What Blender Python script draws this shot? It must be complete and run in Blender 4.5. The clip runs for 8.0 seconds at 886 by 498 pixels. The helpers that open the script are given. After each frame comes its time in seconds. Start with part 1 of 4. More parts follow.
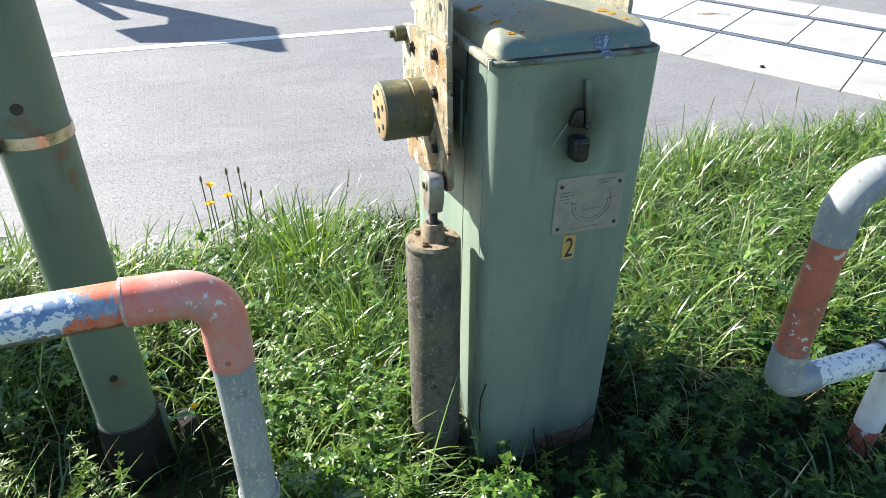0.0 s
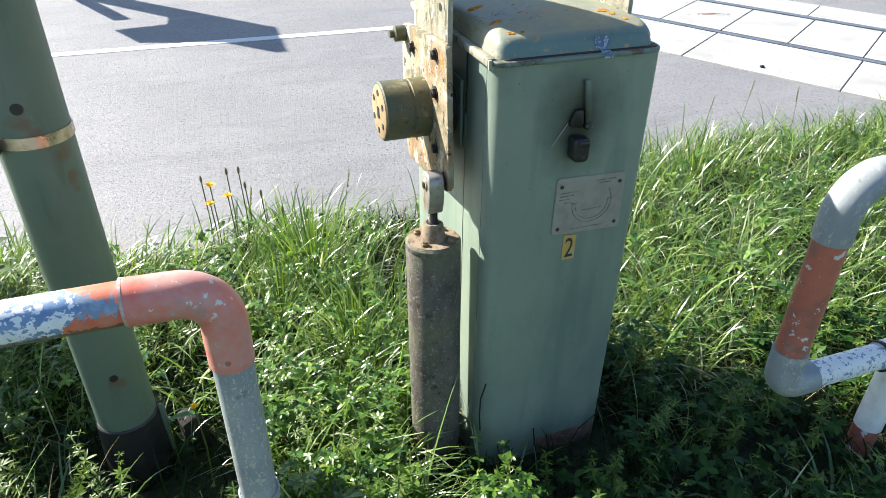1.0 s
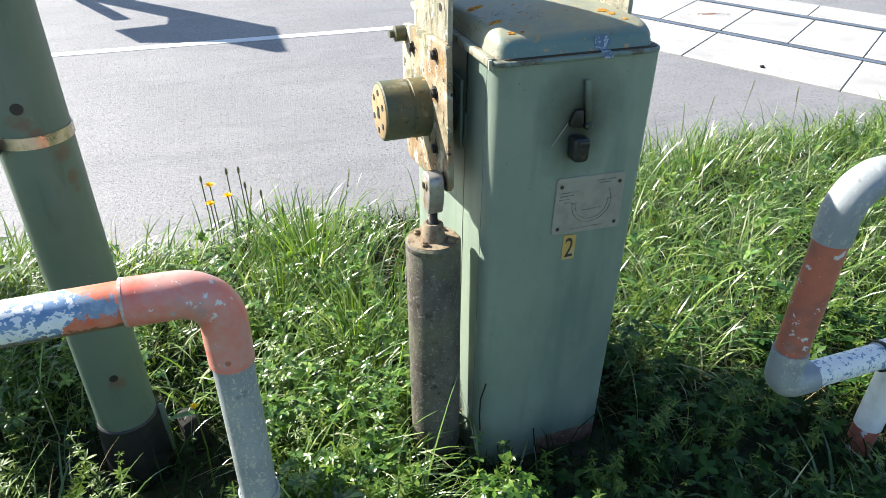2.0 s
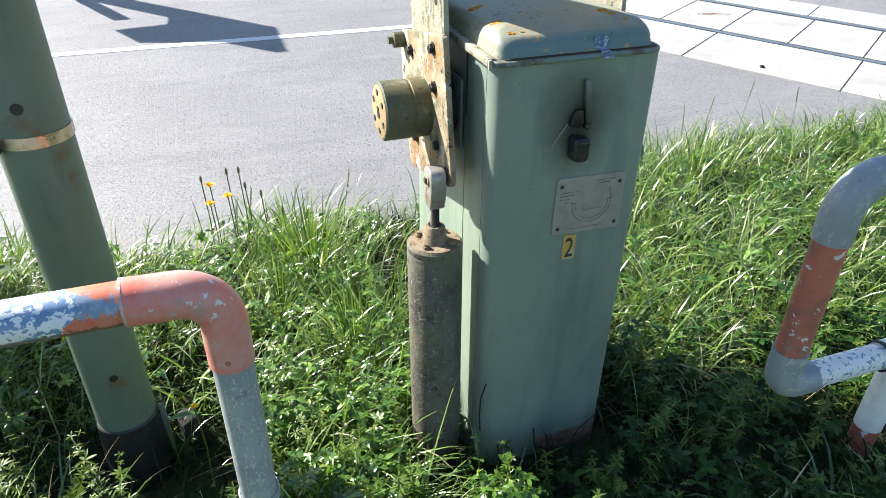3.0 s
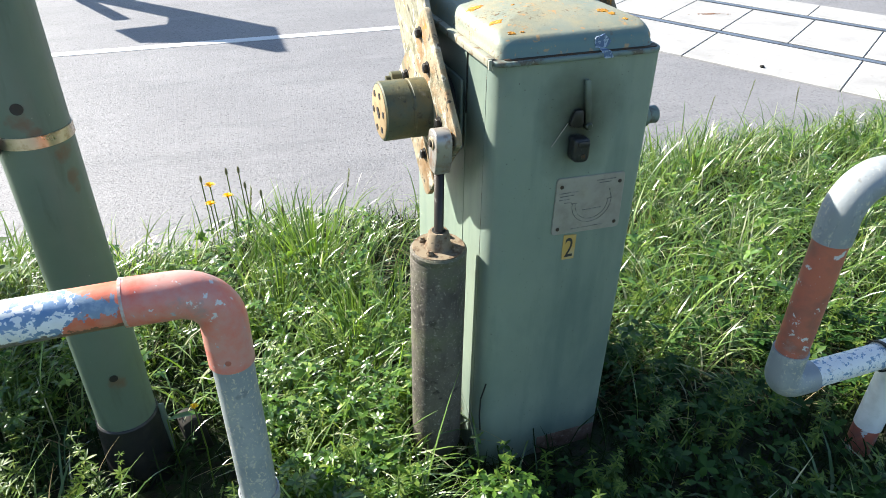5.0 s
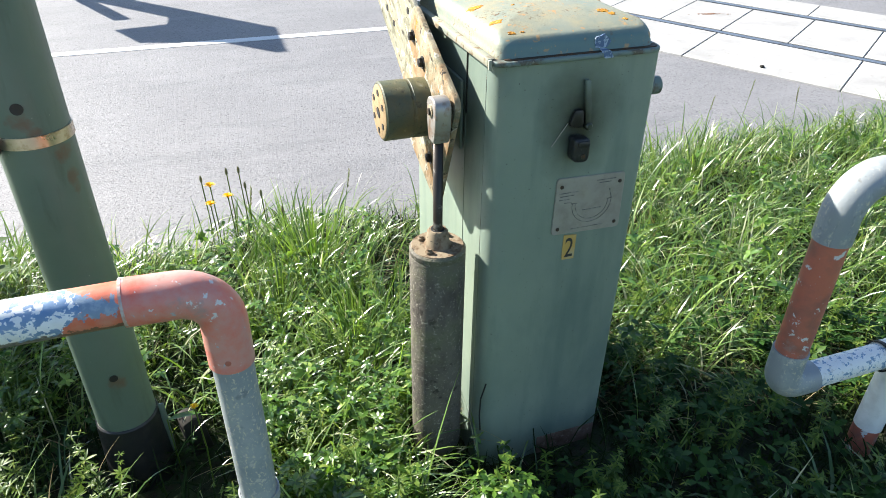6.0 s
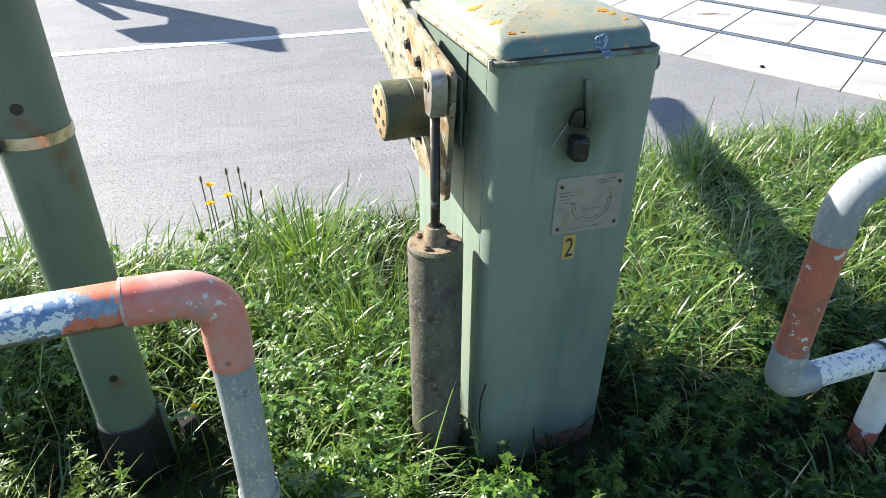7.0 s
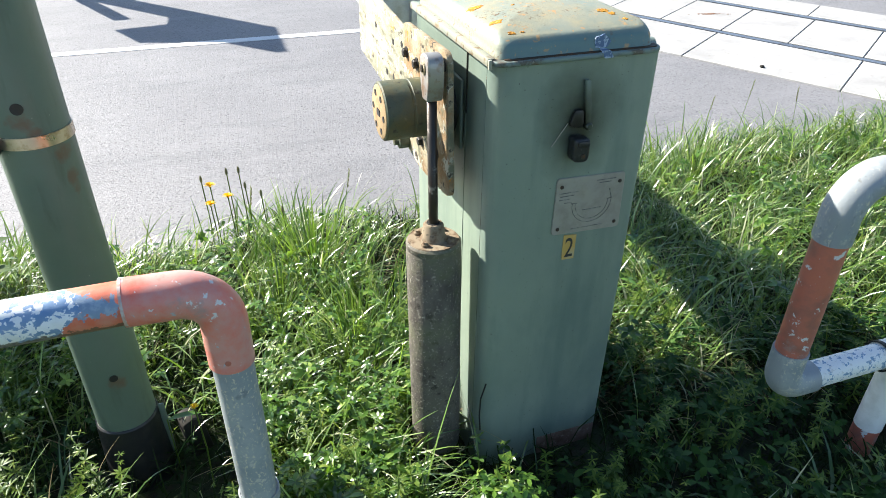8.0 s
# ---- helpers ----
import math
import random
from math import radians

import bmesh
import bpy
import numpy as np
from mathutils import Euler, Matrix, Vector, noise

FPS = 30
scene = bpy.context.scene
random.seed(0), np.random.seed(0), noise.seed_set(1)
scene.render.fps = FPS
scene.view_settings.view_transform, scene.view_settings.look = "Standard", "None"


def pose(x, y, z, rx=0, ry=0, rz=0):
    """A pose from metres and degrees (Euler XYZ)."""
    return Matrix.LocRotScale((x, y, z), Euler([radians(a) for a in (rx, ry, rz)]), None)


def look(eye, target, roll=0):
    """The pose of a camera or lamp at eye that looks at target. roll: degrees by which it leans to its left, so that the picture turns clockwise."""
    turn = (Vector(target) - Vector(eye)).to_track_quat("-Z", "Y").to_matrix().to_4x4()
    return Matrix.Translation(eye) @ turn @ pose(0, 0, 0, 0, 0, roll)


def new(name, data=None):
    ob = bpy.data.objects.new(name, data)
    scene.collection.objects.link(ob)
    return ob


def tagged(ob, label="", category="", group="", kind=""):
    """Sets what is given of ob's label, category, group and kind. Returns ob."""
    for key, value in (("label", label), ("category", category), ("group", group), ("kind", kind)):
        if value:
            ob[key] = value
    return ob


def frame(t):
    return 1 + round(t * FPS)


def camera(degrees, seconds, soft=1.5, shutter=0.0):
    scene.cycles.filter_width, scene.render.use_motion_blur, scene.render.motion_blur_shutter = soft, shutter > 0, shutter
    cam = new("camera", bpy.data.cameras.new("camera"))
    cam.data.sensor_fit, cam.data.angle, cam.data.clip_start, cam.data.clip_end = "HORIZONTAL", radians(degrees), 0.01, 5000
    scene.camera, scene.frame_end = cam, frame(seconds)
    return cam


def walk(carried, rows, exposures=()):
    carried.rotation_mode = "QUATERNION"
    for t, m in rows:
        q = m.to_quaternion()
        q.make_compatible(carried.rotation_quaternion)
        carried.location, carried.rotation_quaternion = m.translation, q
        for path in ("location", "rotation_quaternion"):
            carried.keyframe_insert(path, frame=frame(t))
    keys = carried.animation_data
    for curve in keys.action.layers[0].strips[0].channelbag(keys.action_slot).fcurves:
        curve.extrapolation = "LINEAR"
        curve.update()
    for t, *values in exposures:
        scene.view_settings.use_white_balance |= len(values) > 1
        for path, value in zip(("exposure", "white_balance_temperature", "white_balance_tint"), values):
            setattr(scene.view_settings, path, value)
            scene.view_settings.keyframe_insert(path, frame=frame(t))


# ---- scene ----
from mathutils.bvhtree import BVHTree

EYE = Vector((0.0, 0.0, 1.6))
VIEW = Vector((0.28110, 0.79751, -0.53381))
cam = camera(66.17, 8.0, soft=0.75, shutter=0.3)
walk(cam, [(0.0, look(EYE, EYE + VIEW, 0.54)), (8.0, look(EYE, EYE + VIEW, 0.54))])

# ---- world, sun, exposure ----
SUN_AZ, SUN_EL = 46.0, 34.5          # light travels towards +x and -y, downwards
SUN_WAY = Vector((math.cos(radians(SUN_AZ)) * math.cos(radians(SUN_EL)),
                  -math.sin(radians(SUN_AZ)) * math.cos(radians(SUN_EL)),
                  -math.sin(radians(SUN_EL))))
world = bpy.data.worlds.new("sky")
scene.world = world
world.use_nodes = True
wn = world.node_tree
sky = wn.nodes.new("ShaderNodeTexSky")
sky.sky_type = "NISHITA"
sky.sun_disc = False
sky.sun_elevation = radians(SUN_EL)
sky.sun_rotation = radians(SUN_AZ - 90.0 + 360.0)
sky.air_density, sky.dust_density, sky.ozone_density = 1.0, 0.5, 2.6
wn.nodes["Background"].inputs[1].default_value = 0.074
wn.links.new(sky.outputs[0], wn.nodes["Background"].inputs[0])
sun = new("sun", bpy.data.lights.new("sun", "SUN"))
sun.data.energy, sun.data.angle, sun.data.color = 5.0, radians(0.53), (1.0, 0.95, 0.865)
sun.matrix_world = look((0, 0, 8), Vector((0, 0, 8)) + SUN_WAY)
scene.view_settings.exposure = 1.61


# ---- materials ----
def shader(name):
    m = bpy.data.materials.new(name)
    m.use_nodes = True
    nt = m.node_tree
    return m, nt, nt.nodes["Principled BSDF"]


def noise_fac(nt, vec, scale, lo, hi, detail=4.0, rough=0.6, stretch=None):
    """A 0 to 1 mask from noise, with its edges at lo and hi."""
    if stretch:
        mp = nt.nodes.new("ShaderNodeMapping")
        mp.inputs["Scale"].default_value = stretch
        nt.links.new(vec, mp.inputs["Vector"])
        vec = mp.outputs[0]
    n = nt.nodes.new("ShaderNodeTexNoise")
    n.inputs["Scale"].default_value, n.inputs["Detail"].default_value, n.inputs["Roughness"].default_value = scale, detail, rough
    nt.links.new(vec, n.inputs["Vector"])
    r = nt.nodes.new("ShaderNodeMapRange")
    r.inputs["From Min"].default_value, r.inputs["From Max"].default_value = lo, hi
    r.clamp = True
    nt.links.new(n.outputs["Fac"], r.inputs["Value"])
    return r.outputs[0]


def mix(nt, fac, a, b):
    n = nt.nodes.new("ShaderNodeMix")
    n.data_type = "RGBA"
    if isinstance(fac, float):
        n.inputs[0].default_value = fac
    else:
        nt.links.new(fac, n.inputs[0])
    for sock, v in ((n.inputs[6], a), (n.inputs[7], b)):
        if isinstance(v, tuple):
            sock.default_value = (*v, 1.0)
        else:
            nt.links.new(v, sock)
    return n.outputs[2]


def math_node(nt, op, a, b=0.0):
    n = nt.nodes.new("ShaderNodeMath")
    n.operation = op
    for i, v in enumerate((a, b)):
        if isinstance(v, (int, float)):
            n.inputs[i].default_value = v
        else:
            nt.links.new(v, n.inputs[i])
    return n.outputs[0]


def coords(nt):
    return nt.nodes.new("ShaderNodeTexCoord").outputs["Object"]


def bumped(nt, bsdf, vec, scale, strength, dist=0.002, detail=6.0, stretch=None):
    f = noise_fac(nt, vec, scale, 0.0, 1.0, detail, 0.65, stretch)
    b = nt.nodes.new("ShaderNodeBump")
    b.inputs["Strength"].default_value, b.inputs["Distance"].default_value = strength, dist
    nt.links.new(f, b.inputs["Height"])
    nt.links.new(b.outputs[0], bsdf.inputs["Normal"])


def worn(name, base, layers=(), rough=0.5, metal=0.0, bump=(120, 0.3), spec=0.5, dist=0.002):
    """A surface with layers (colour, scale, lo, hi[, stretch]) of wear laid over its base colour, and fine relief."""
    m, nt, b = shader(name)
    vec = coords(nt)
    c = base
    for lay in layers:
        col, sc, lo, hi = lay[:4]
        c = mix(nt, noise_fac(nt, vec, sc, lo, hi, 8.0, 0.62, lay[4] if len(lay) > 4 else None), c, col)
    if isinstance(c, tuple):
        b.inputs["Base Color"].default_value = (*c, 1.0)
    else:
        nt.links.new(c, b.inputs["Base Color"])
    rf = noise_fac(nt, vec, 30, 0.2, 0.8)
    rr = nt.nodes.new("ShaderNodeMapRange")
    rr.inputs["To Min"].default_value, rr.inputs["To Max"].default_value = max(rough - 0.1, 0.03), min(rough + 0.15, 1.0)
    nt.links.new(rf, rr.inputs["Value"])
    nt.links.new(rr.outputs[0], b.inputs["Roughness"])
    b.inputs["Metallic"].default_value = metal
    b.inputs["Specular IOR Level"].default_value = spec
    bumped(nt, b, vec, bump[0], bump[1], dist)
    return m


RUST, RUST2, LICHEN = (0.13, 0.055, 0.022), (0.07, 0.035, 0.02), (0.55, 0.24, 0.03)
GREEN = (0.212, 0.265, 0.212)


def cabinet_paint():
    """Grey-green paint, chalky and streaked, with a sooty grease stain round the lock."""
    m, nt, b = shader("cabinet_paint")
    vec = coords(nt)
    c = mix(nt, noise_fac(nt, vec, 3.5, 0.35, 0.75), GREEN, (0.25, 0.305, 0.24))
    c = mix(nt, noise_fac(nt, vec, 14.0, 0.5, 0.85, 8, 0.6, (1, 1, 0.12)), c, (0.120, 0.170, 0.150))
    c = mix(nt, noise_fac(nt, vec, 3.0, 0.45, 0.72, 6, 0.6, (1, 1, 0.5)), c, (0.115, 0.165, 0.150))
    c = mix(nt, noise_fac(nt, vec, 160.0, 0.68, 0.74, 3), c, (0.10, 0.11, 0.09))
    sep = nt.nodes.new("ShaderNodeSeparateXYZ")
    nt.links.new(vec, sep.inputs[0])
    dx = math_node(nt, "DIVIDE", math_node(nt, "SUBTRACT", sep.outputs[0], 0.016), 0.088)
    dz = math_node(nt, "DIVIDE", math_node(nt, "SUBTRACT", sep.outputs[2], 1.048), 0.125)
    d = math_node(nt, "SQRT", math_node(nt, "ADD", math_node(nt, "POWER", dx, 2.0), math_node(nt, "POWER", dz, 2.0)))
    d = math_node(nt, "ADD", d, math_node(nt, "MULTIPLY", noise_fac(nt, vec, 9.0, 0.3, 0.8), 0.45))
    st = nt.nodes.new("ShaderNodeMapRange")
    st.inputs["From Min"].default_value, st.inputs["From Max"].default_value = 1.42, 0.40
    nt.links.new(d, st.inputs["Value"])
    front = math_node(nt, "LESS_THAN", sep.outputs[1], -0.255)
    c = mix(nt, math_node(nt, "MULTIPLY", math_node(nt, "MULTIPLY", st.outputs[0], front), 0.97), c, (0.022, 0.025, 0.014))
    nt.links.new(c, b.inputs["Base Color"])
    b.inputs["Roughness"].default_value = 0.42
    bumped(nt, b, vec, 55, 0.12, 0.002)
    return m


M_CAB = cabinet_paint()


def lid_paint():
    """Blue-green lid paint, sunlit cream put into weathered top and sunward side, orange lichen."""
    m, nt, b = shader("lid_paint")
    vec = coords(nt)
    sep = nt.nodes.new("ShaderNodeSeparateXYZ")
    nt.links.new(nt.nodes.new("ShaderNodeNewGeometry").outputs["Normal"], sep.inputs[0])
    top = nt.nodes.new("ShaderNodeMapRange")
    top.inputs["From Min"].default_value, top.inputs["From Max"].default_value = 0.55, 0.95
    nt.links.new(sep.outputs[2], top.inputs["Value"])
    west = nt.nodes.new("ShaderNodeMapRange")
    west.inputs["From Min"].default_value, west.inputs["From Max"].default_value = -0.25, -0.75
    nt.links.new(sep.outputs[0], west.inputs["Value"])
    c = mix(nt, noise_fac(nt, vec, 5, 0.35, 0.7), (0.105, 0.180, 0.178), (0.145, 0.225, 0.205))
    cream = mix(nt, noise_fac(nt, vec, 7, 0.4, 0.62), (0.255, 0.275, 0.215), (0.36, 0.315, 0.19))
    # Cream lightens the faces turned up or towards the sun.
    sunlit_cream = math_node(nt, "MULTIPLY", math_node(nt, "MAXIMUM", top.outputs[0], west.outputs[0]), noise_fac(nt, vec, 5, 0.18, 0.56, 8, 0.7))
    c = mix(nt, sunlit_cream, c, cream)
    c = mix(nt, math_node(nt, "MULTIPLY", noise_fac(nt, vec, 130, 0.56, 0.62, 5), noise_fac(nt, vec, 11, 0.46, 0.6)), c, (0.16, 0.11, 0.06))
    c = mix(nt, math_node(nt, "MULTIPLY", noise_fac(nt, vec, 60, 0.60, 0.66, 5), 0.8), c, (0.46, 0.27, 0.11))
    c = mix(nt, noise_fac(nt, vec, 13, 0.655, 0.685, 8, 0.7), c, (0.50, 0.20, 0.02))
    nt.links.new(c, b.inputs["Base Color"])
    b.inputs["Roughness"].default_value = 0.5
    bumped(nt, b, vec, 90, 0.4, 0.002)
    return m


M_LID = lid_paint()
M_LIP = worn("lip_paint", (0.165, 0.215, 0.188), [((0.10, 0.085, 0.06), 30, 0.52, 0.64), ((0.30, 0.29, 0.22), 60, 0.62, 0.7)], 0.55)
M_FLANGE = worn("flange_cream", (0.33, 0.325, 0.25), [((0.24, 0.28, 0.23), 9, 0.45, 0.6), ((0.20, 0.13, 0.06), 30, 0.56, 0.66), ((0.10, 0.08, 0.05), 60, 0.6, 0.68)], 0.6)
M_ARM = worn("arm_flaking", (0.40, 0.375, 0.295), [((0.25, 0.24, 0.165), 10, 0.42, 0.60, (1, 1, 0.35)), ((0.40, 0.27, 0.14), 13, 0.53, 0.66),
             ((0.16, 0.155, 0.10), 26, 0.53, 0.62, (1, 1, 0.3)), ((0.54, 0.52, 0.45), 26, 0.58, 0.61), ((0.52, 0.22, 0.03), 18, 0.67, 0.69), ((0.06, 0.05, 0.035), 48, 0.60, 0.66, (1, 1, 0.5))],
             0.9, bump=(45, 1.0), dist=0.006)
M_PLATE = worn("plate_rusty_cream", (0.35, 0.30, 0.20), [((0.24, 0.145, 0.065), 9, 0.44, 0.58), ((0.48, 0.45, 0.36), 20, 0.54, 0.58), ((0.15, 0.145, 0.09), 15, 0.52, 0.61),
               ((0.50, 0.19, 0.02), 17, 0.65, 0.665), ((0.045, 0.036, 0.026), 40, 0.57, 0.63)], 0.9, bump=(50, 1.0), dist=0.005)
M_HUB = worn("hub_green", (0.062, 0.080, 0.052), [((0.115, 0.095, 0.035), 9, 0.45, 0.62), ((0.035, 0.035, 0.026), 60, 0.58, 0.68), ((0.20, 0.20, 0.14), 18, 0.60, 0.7),
             ((0.60, 0.26, 0.03), 22, 0.70, 0.73)], 0.55, bump=(90, 0.5))
M_FACE = worn("hub_face_ochre", (0.34, 0.24, 0.125), [((0.22, 0.14, 0.065), 30, 0.5, 0.7)], 0.8, bump=(150, 0.4))
M_LICHEN = worn("lichen", (0.56, 0.25, 0.02), [((0.36, 0.14, 0.015), 70, 0.45, 0.6), ((0.62, 0.40, 0.12), 110, 0.58, 0.66)], 0.95, bump=(220, 1.0), dist=0.004)
M_BASE = worn("rusty_base", (0.16, 0.10, 0.075), [((0.10, 0.055, 0.035), 20, 0.45, 0.65), ((0.22, 0.17, 0.14), 60, 0.55, 0.65)], 0.85)
M_DARK = worn("black_grease", (0.010, 0.010, 0.009), [((0.025, 0.019, 0.012), 60, 0.5, 0.7)], 0.5)
M_LOCK = worn("lock_plastic", (0.014, 0.015, 0.016), [((0.05, 0.05, 0.048), 50, 0.52, 0.70)], 0.40)
M_NUT = worn("rusty_bolt", (0.05, 0.04, 0.028), [((0.10, 0.05, 0.025), 60, 0.45, 0.65)], 0.6, 0.3)
M_CLEVIS = worn("clevis_zinc", (0.38, 0.36, 0.33), [((0.25, 0.15, 0.09), 35, 0.5, 0.68), ((0.10, 0.08, 0.07), 60, 0.6, 0.7)], 0.38, 0.55)
M_ROD = worn("greasy_rod", (0.05, 0.042, 0.035), [((0.28, 0.26, 0.23), 30, 0.60, 0.72)], 0.35, 0.6)
M_CYL = worn("cylinder_weathered", (0.125, 0.112, 0.088), [((0.065, 0.056, 0.046), 14, 0.45, 0.65, (1, 1, 0.4)),
             ((0.26, 0.235, 0.19), 85, 0.59, 0.66), ((0.04, 0.033, 0.027), 40, 0.58, 0.66), ((0.13, 0.14, 0.07), 5, 0.5, 0.7), ((0.30, 0.28, 0.23), 150, 0.60, 0.66)], 0.7, bump=(110, 0.8), dist=0.004)
M_CYLTOP = worn("cylinder_top_dusty", (0.235, 0.185, 0.12), [((0.12, 0.075, 0.04), 40, 0.48, 0.62), ((0.05, 0.04, 0.03), 70, 0.6, 0.68)], 0.85)


def pole_paint():
    """Olive green pole paint, streaked and chipped, with rust run out round the cable holes and the band."""
    m, nt, b = shader("pole_paint")
    vec = coords(nt)
    c = mix(nt, noise_fac(nt, vec, 4, 0.4, 0.7), (0.098, 0.140, 0.104), (0.125, 0.170, 0.128))
    c = mix(nt, noise_fac(nt, vec, 25, 0.55, 0.75, 8, 0.6, (1, 1, 0.2)), c, (0.078, 0.105, 0.074))
    c = mix(nt, noise_fac(nt, vec, 80, 0.72, 0.74), c, (0.30, 0.32, 0.26))
    sep = nt.nodes.new("ShaderNodeSeparateXYZ")
    nt.links.new(vec, sep.inputs[0])
    for x, z, w, h in ((0.018, 0.362, 0.030, 0.030), (-0.003, 1.075, 0.030, 0.022), (0.02, 1.045, 0.02, 0.02), (0.055, 0.995, 0.018, 0.03), (0.06, 0.93, 0.012, 0.04)):
        dx = math_node(nt, "DIVIDE", math_node(nt, "SUBTRACT", sep.outputs[0], x), w)
        dz = math_node(nt, "DIVIDE", math_node(nt, "SUBTRACT", sep.outputs[2], z), h)
        d = math_node(nt, "ADD", math_node(nt, "MULTIPLY", dx, dx), math_node(nt, "MULTIPLY", dz, dz))
        d = math_node(nt, "ADD", d, math_node(nt, "MULTIPLY", noise_fac(nt, vec, 40, 0.3, 0.7), 1.0))
        st = nt.nodes.new("ShaderNodeMapRange")
        st.inputs["From Min"].default_value, st.inputs["From Max"].default_value = 1.3, 0.5
        nt.links.new(d, st.inputs["Value"])
        c = mix(nt, math_node(nt, "MULTIPLY", st.outputs[0], 0.75), c, (0.13, 0.075, 0.04))
    nt.links.new(c, b.inputs["Base Color"])
    b.inputs["Roughness"].default_value = 0.45
    bumped(nt, b, vec, 60, 0.2, 0.002)
    return m


M_POLE = pole_paint()
M_BAND = worn("steel_band", (0.55, 0.47, 0.36), [((0.35, 0.25, 0.15), 40, 0.5, 0.7)], 0.28, 0.85)
M_SHOE = worn("black_shoe", (0.012, 0.013, 0.014), [((0.04, 0.035, 0.03), 20, 0.5, 0.75)], 0.45)
M_RED = worn("pipe_red", (0.72, 0.165, 0.11), [((0.62, 0.30, 0.25), 6, 0.44, 0.56), ((0.36, 0.27, 0.25), 9, 0.57, 0.66), ((0.40, 0.42, 0.46), 24, 0.63, 0.645),
             ((0.66, 0.62, 0.60), 42, 0.63, 0.645), ((0.25, 0.065, 0.035), 12, 0.60, 0.75)], 0.34, bump=(70, 0.3))
M_RIM = worn("elbow_rim_bare", (0.46, 0.34, 0.30), [((0.50, 0.50, 0.48), 30, 0.5, 0.6), ((0.5, 0.16, 0.1), 20, 0.52, 0.6)], 0.5)
M_DRED = worn("pipe_dull_red", (0.50, 0.15, 0.095), [((0.22, 0.11, 0.09), 9, 0.48, 0.68), ((0.30, 0.28, 0.27), 7, 0.58, 0.68), ((0.62, 0.62, 0.62), 34, 0.61, 0.625)], 0.45, bump=(90, 0.3))
M_GREYP = worn("pipe_grey", (0.265, 0.30, 0.315), [((0.36, 0.385, 0.385), 9, 0.44, 0.60), ((0.20, 0.225, 0.24), 18, 0.55, 0.63), ((0.48, 0.47, 0.43), 44, 0.60, 0.63),
               ((0.58, 0.54, 0.41), 150, 0.575, 0.615, (1, 1, 0.6)), ((0.275, 0.30, 0.31), 9, 0.47, 0.53, (1, 1, 0.25)), ((0.14, 0.13, 0.115), 30, 0.64, 0.74)], 0.42, bump=(100, 0.3))
M_WHITEP = worn("pipe_white_flaking", (0.80, 0.80, 0.78), [((0.20, 0.32, 0.45), 62, 0.555, 0.57), ((0.24, 0.35, 0.47), 10, 0.60, 0.62), ((0.66, 0.65, 0.62), 95, 0.58, 0.62), ((0.12, 0.09, 0.07), 60, 0.67, 0.71)],
                0.42, bump=(60, 0.5))
M_WHITE2 = worn("pipe_white", (0.84, 0.83, 0.79), [((0.66, 0.65, 0.60), 12, 0.5, 0.7), ((0.10, 0.08, 0.06), 70, 0.68, 0.71)], 0.42, bump=(90, 0.2))


def rail_paint():
    """Old coats on one pipe: white over blue, flaking, with a red end; a dark brown underside."""
    m, nt, b = shader("rail_paint")
    vec = coords(nt)
    sep = nt.nodes.new("ShaderNodeSeparateXYZ")
    nt.links.new(vec, sep.inputs[0])
    wob = math_node(nt, "SUBTRACT", noise_fac(nt, vec, 17, 0.25, 0.75, 5, 0.6, (0.6, 1, 1)), 0.5)
    fine = math_node(nt, "SUBTRACT", noise_fac(nt, vec, 95, 0.25, 0.75, 5, 0.65), 0.5)
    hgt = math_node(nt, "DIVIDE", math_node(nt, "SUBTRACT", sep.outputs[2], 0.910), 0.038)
    ragged = math_node(nt, "ADD", hgt, math_node(nt, "ADD", math_node(nt, "MULTIPLY", wob, 0.9), math_node(nt, "MULTIPLY", fine, 0.35)))
    band = math_node(nt, "LESS_THAN", math_node(nt, "ABSOLUTE", math_node(nt, "SUBTRACT", ragged, 0.42)), 0.28)
    white = mix(nt, noise_fac(nt, vec, 30, 0.4, 0.7), (0.80, 0.81, 0.80), (0.70, 0.71, 0.70))
    blue = mix(nt, noise_fac(nt, vec, 28, 0.4, 0.65), (0.14, 0.25, 0.42), (0.24, 0.35, 0.50))
    fleck = noise_fac(nt, vec, 70, 0.53, 0.545, 6, 0.6)
    c = mix(nt, fleck, white, blue)
    c = mix(nt, math_node(nt, "MULTIPLY", band, noise_fac(nt, vec, 55, 0.44, 0.455, 6, 0.6)), c, blue)
    red = mix(nt, noise_fac(nt, vec, 20, 0.4, 0.65), (0.66, 0.15, 0.08), (0.60, 0.25, 0.18))
    end = math_node(nt, "GREATER_THAN", math_node(nt, "ADD", sep.outputs[0], math_node(nt, "ADD", math_node(nt, "MULTIPLY", wob, 0.07), math_node(nt, "MULTIPLY", fine, 0.018))), -0.235)
    c = mix(nt, end, c, red)
    patch = math_node(nt, "MULTIPLY", math_node(nt, "MULTIPLY", band, end), math_node(nt, "LESS_THAN", math_node(nt, "ADD", sep.outputs[0], math_node(nt, "MULTIPLY", fine, 0.02)), -0.158))
    c = mix(nt, patch, c, mix(nt, noise_fac(nt, vec, 60, 0.5, 0.6), (0.20, 0.28, 0.38), (0.28, 0.36, 0.45)))
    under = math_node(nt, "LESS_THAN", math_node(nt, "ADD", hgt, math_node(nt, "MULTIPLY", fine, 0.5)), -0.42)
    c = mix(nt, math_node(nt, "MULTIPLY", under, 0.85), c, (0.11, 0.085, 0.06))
    nt.links.new(c, b.inputs["Base Color"])
    b.inputs["Roughness"].default_value = 0.42
    bumped(nt, b, vec, 70, 0.4, 0.002)
    return m


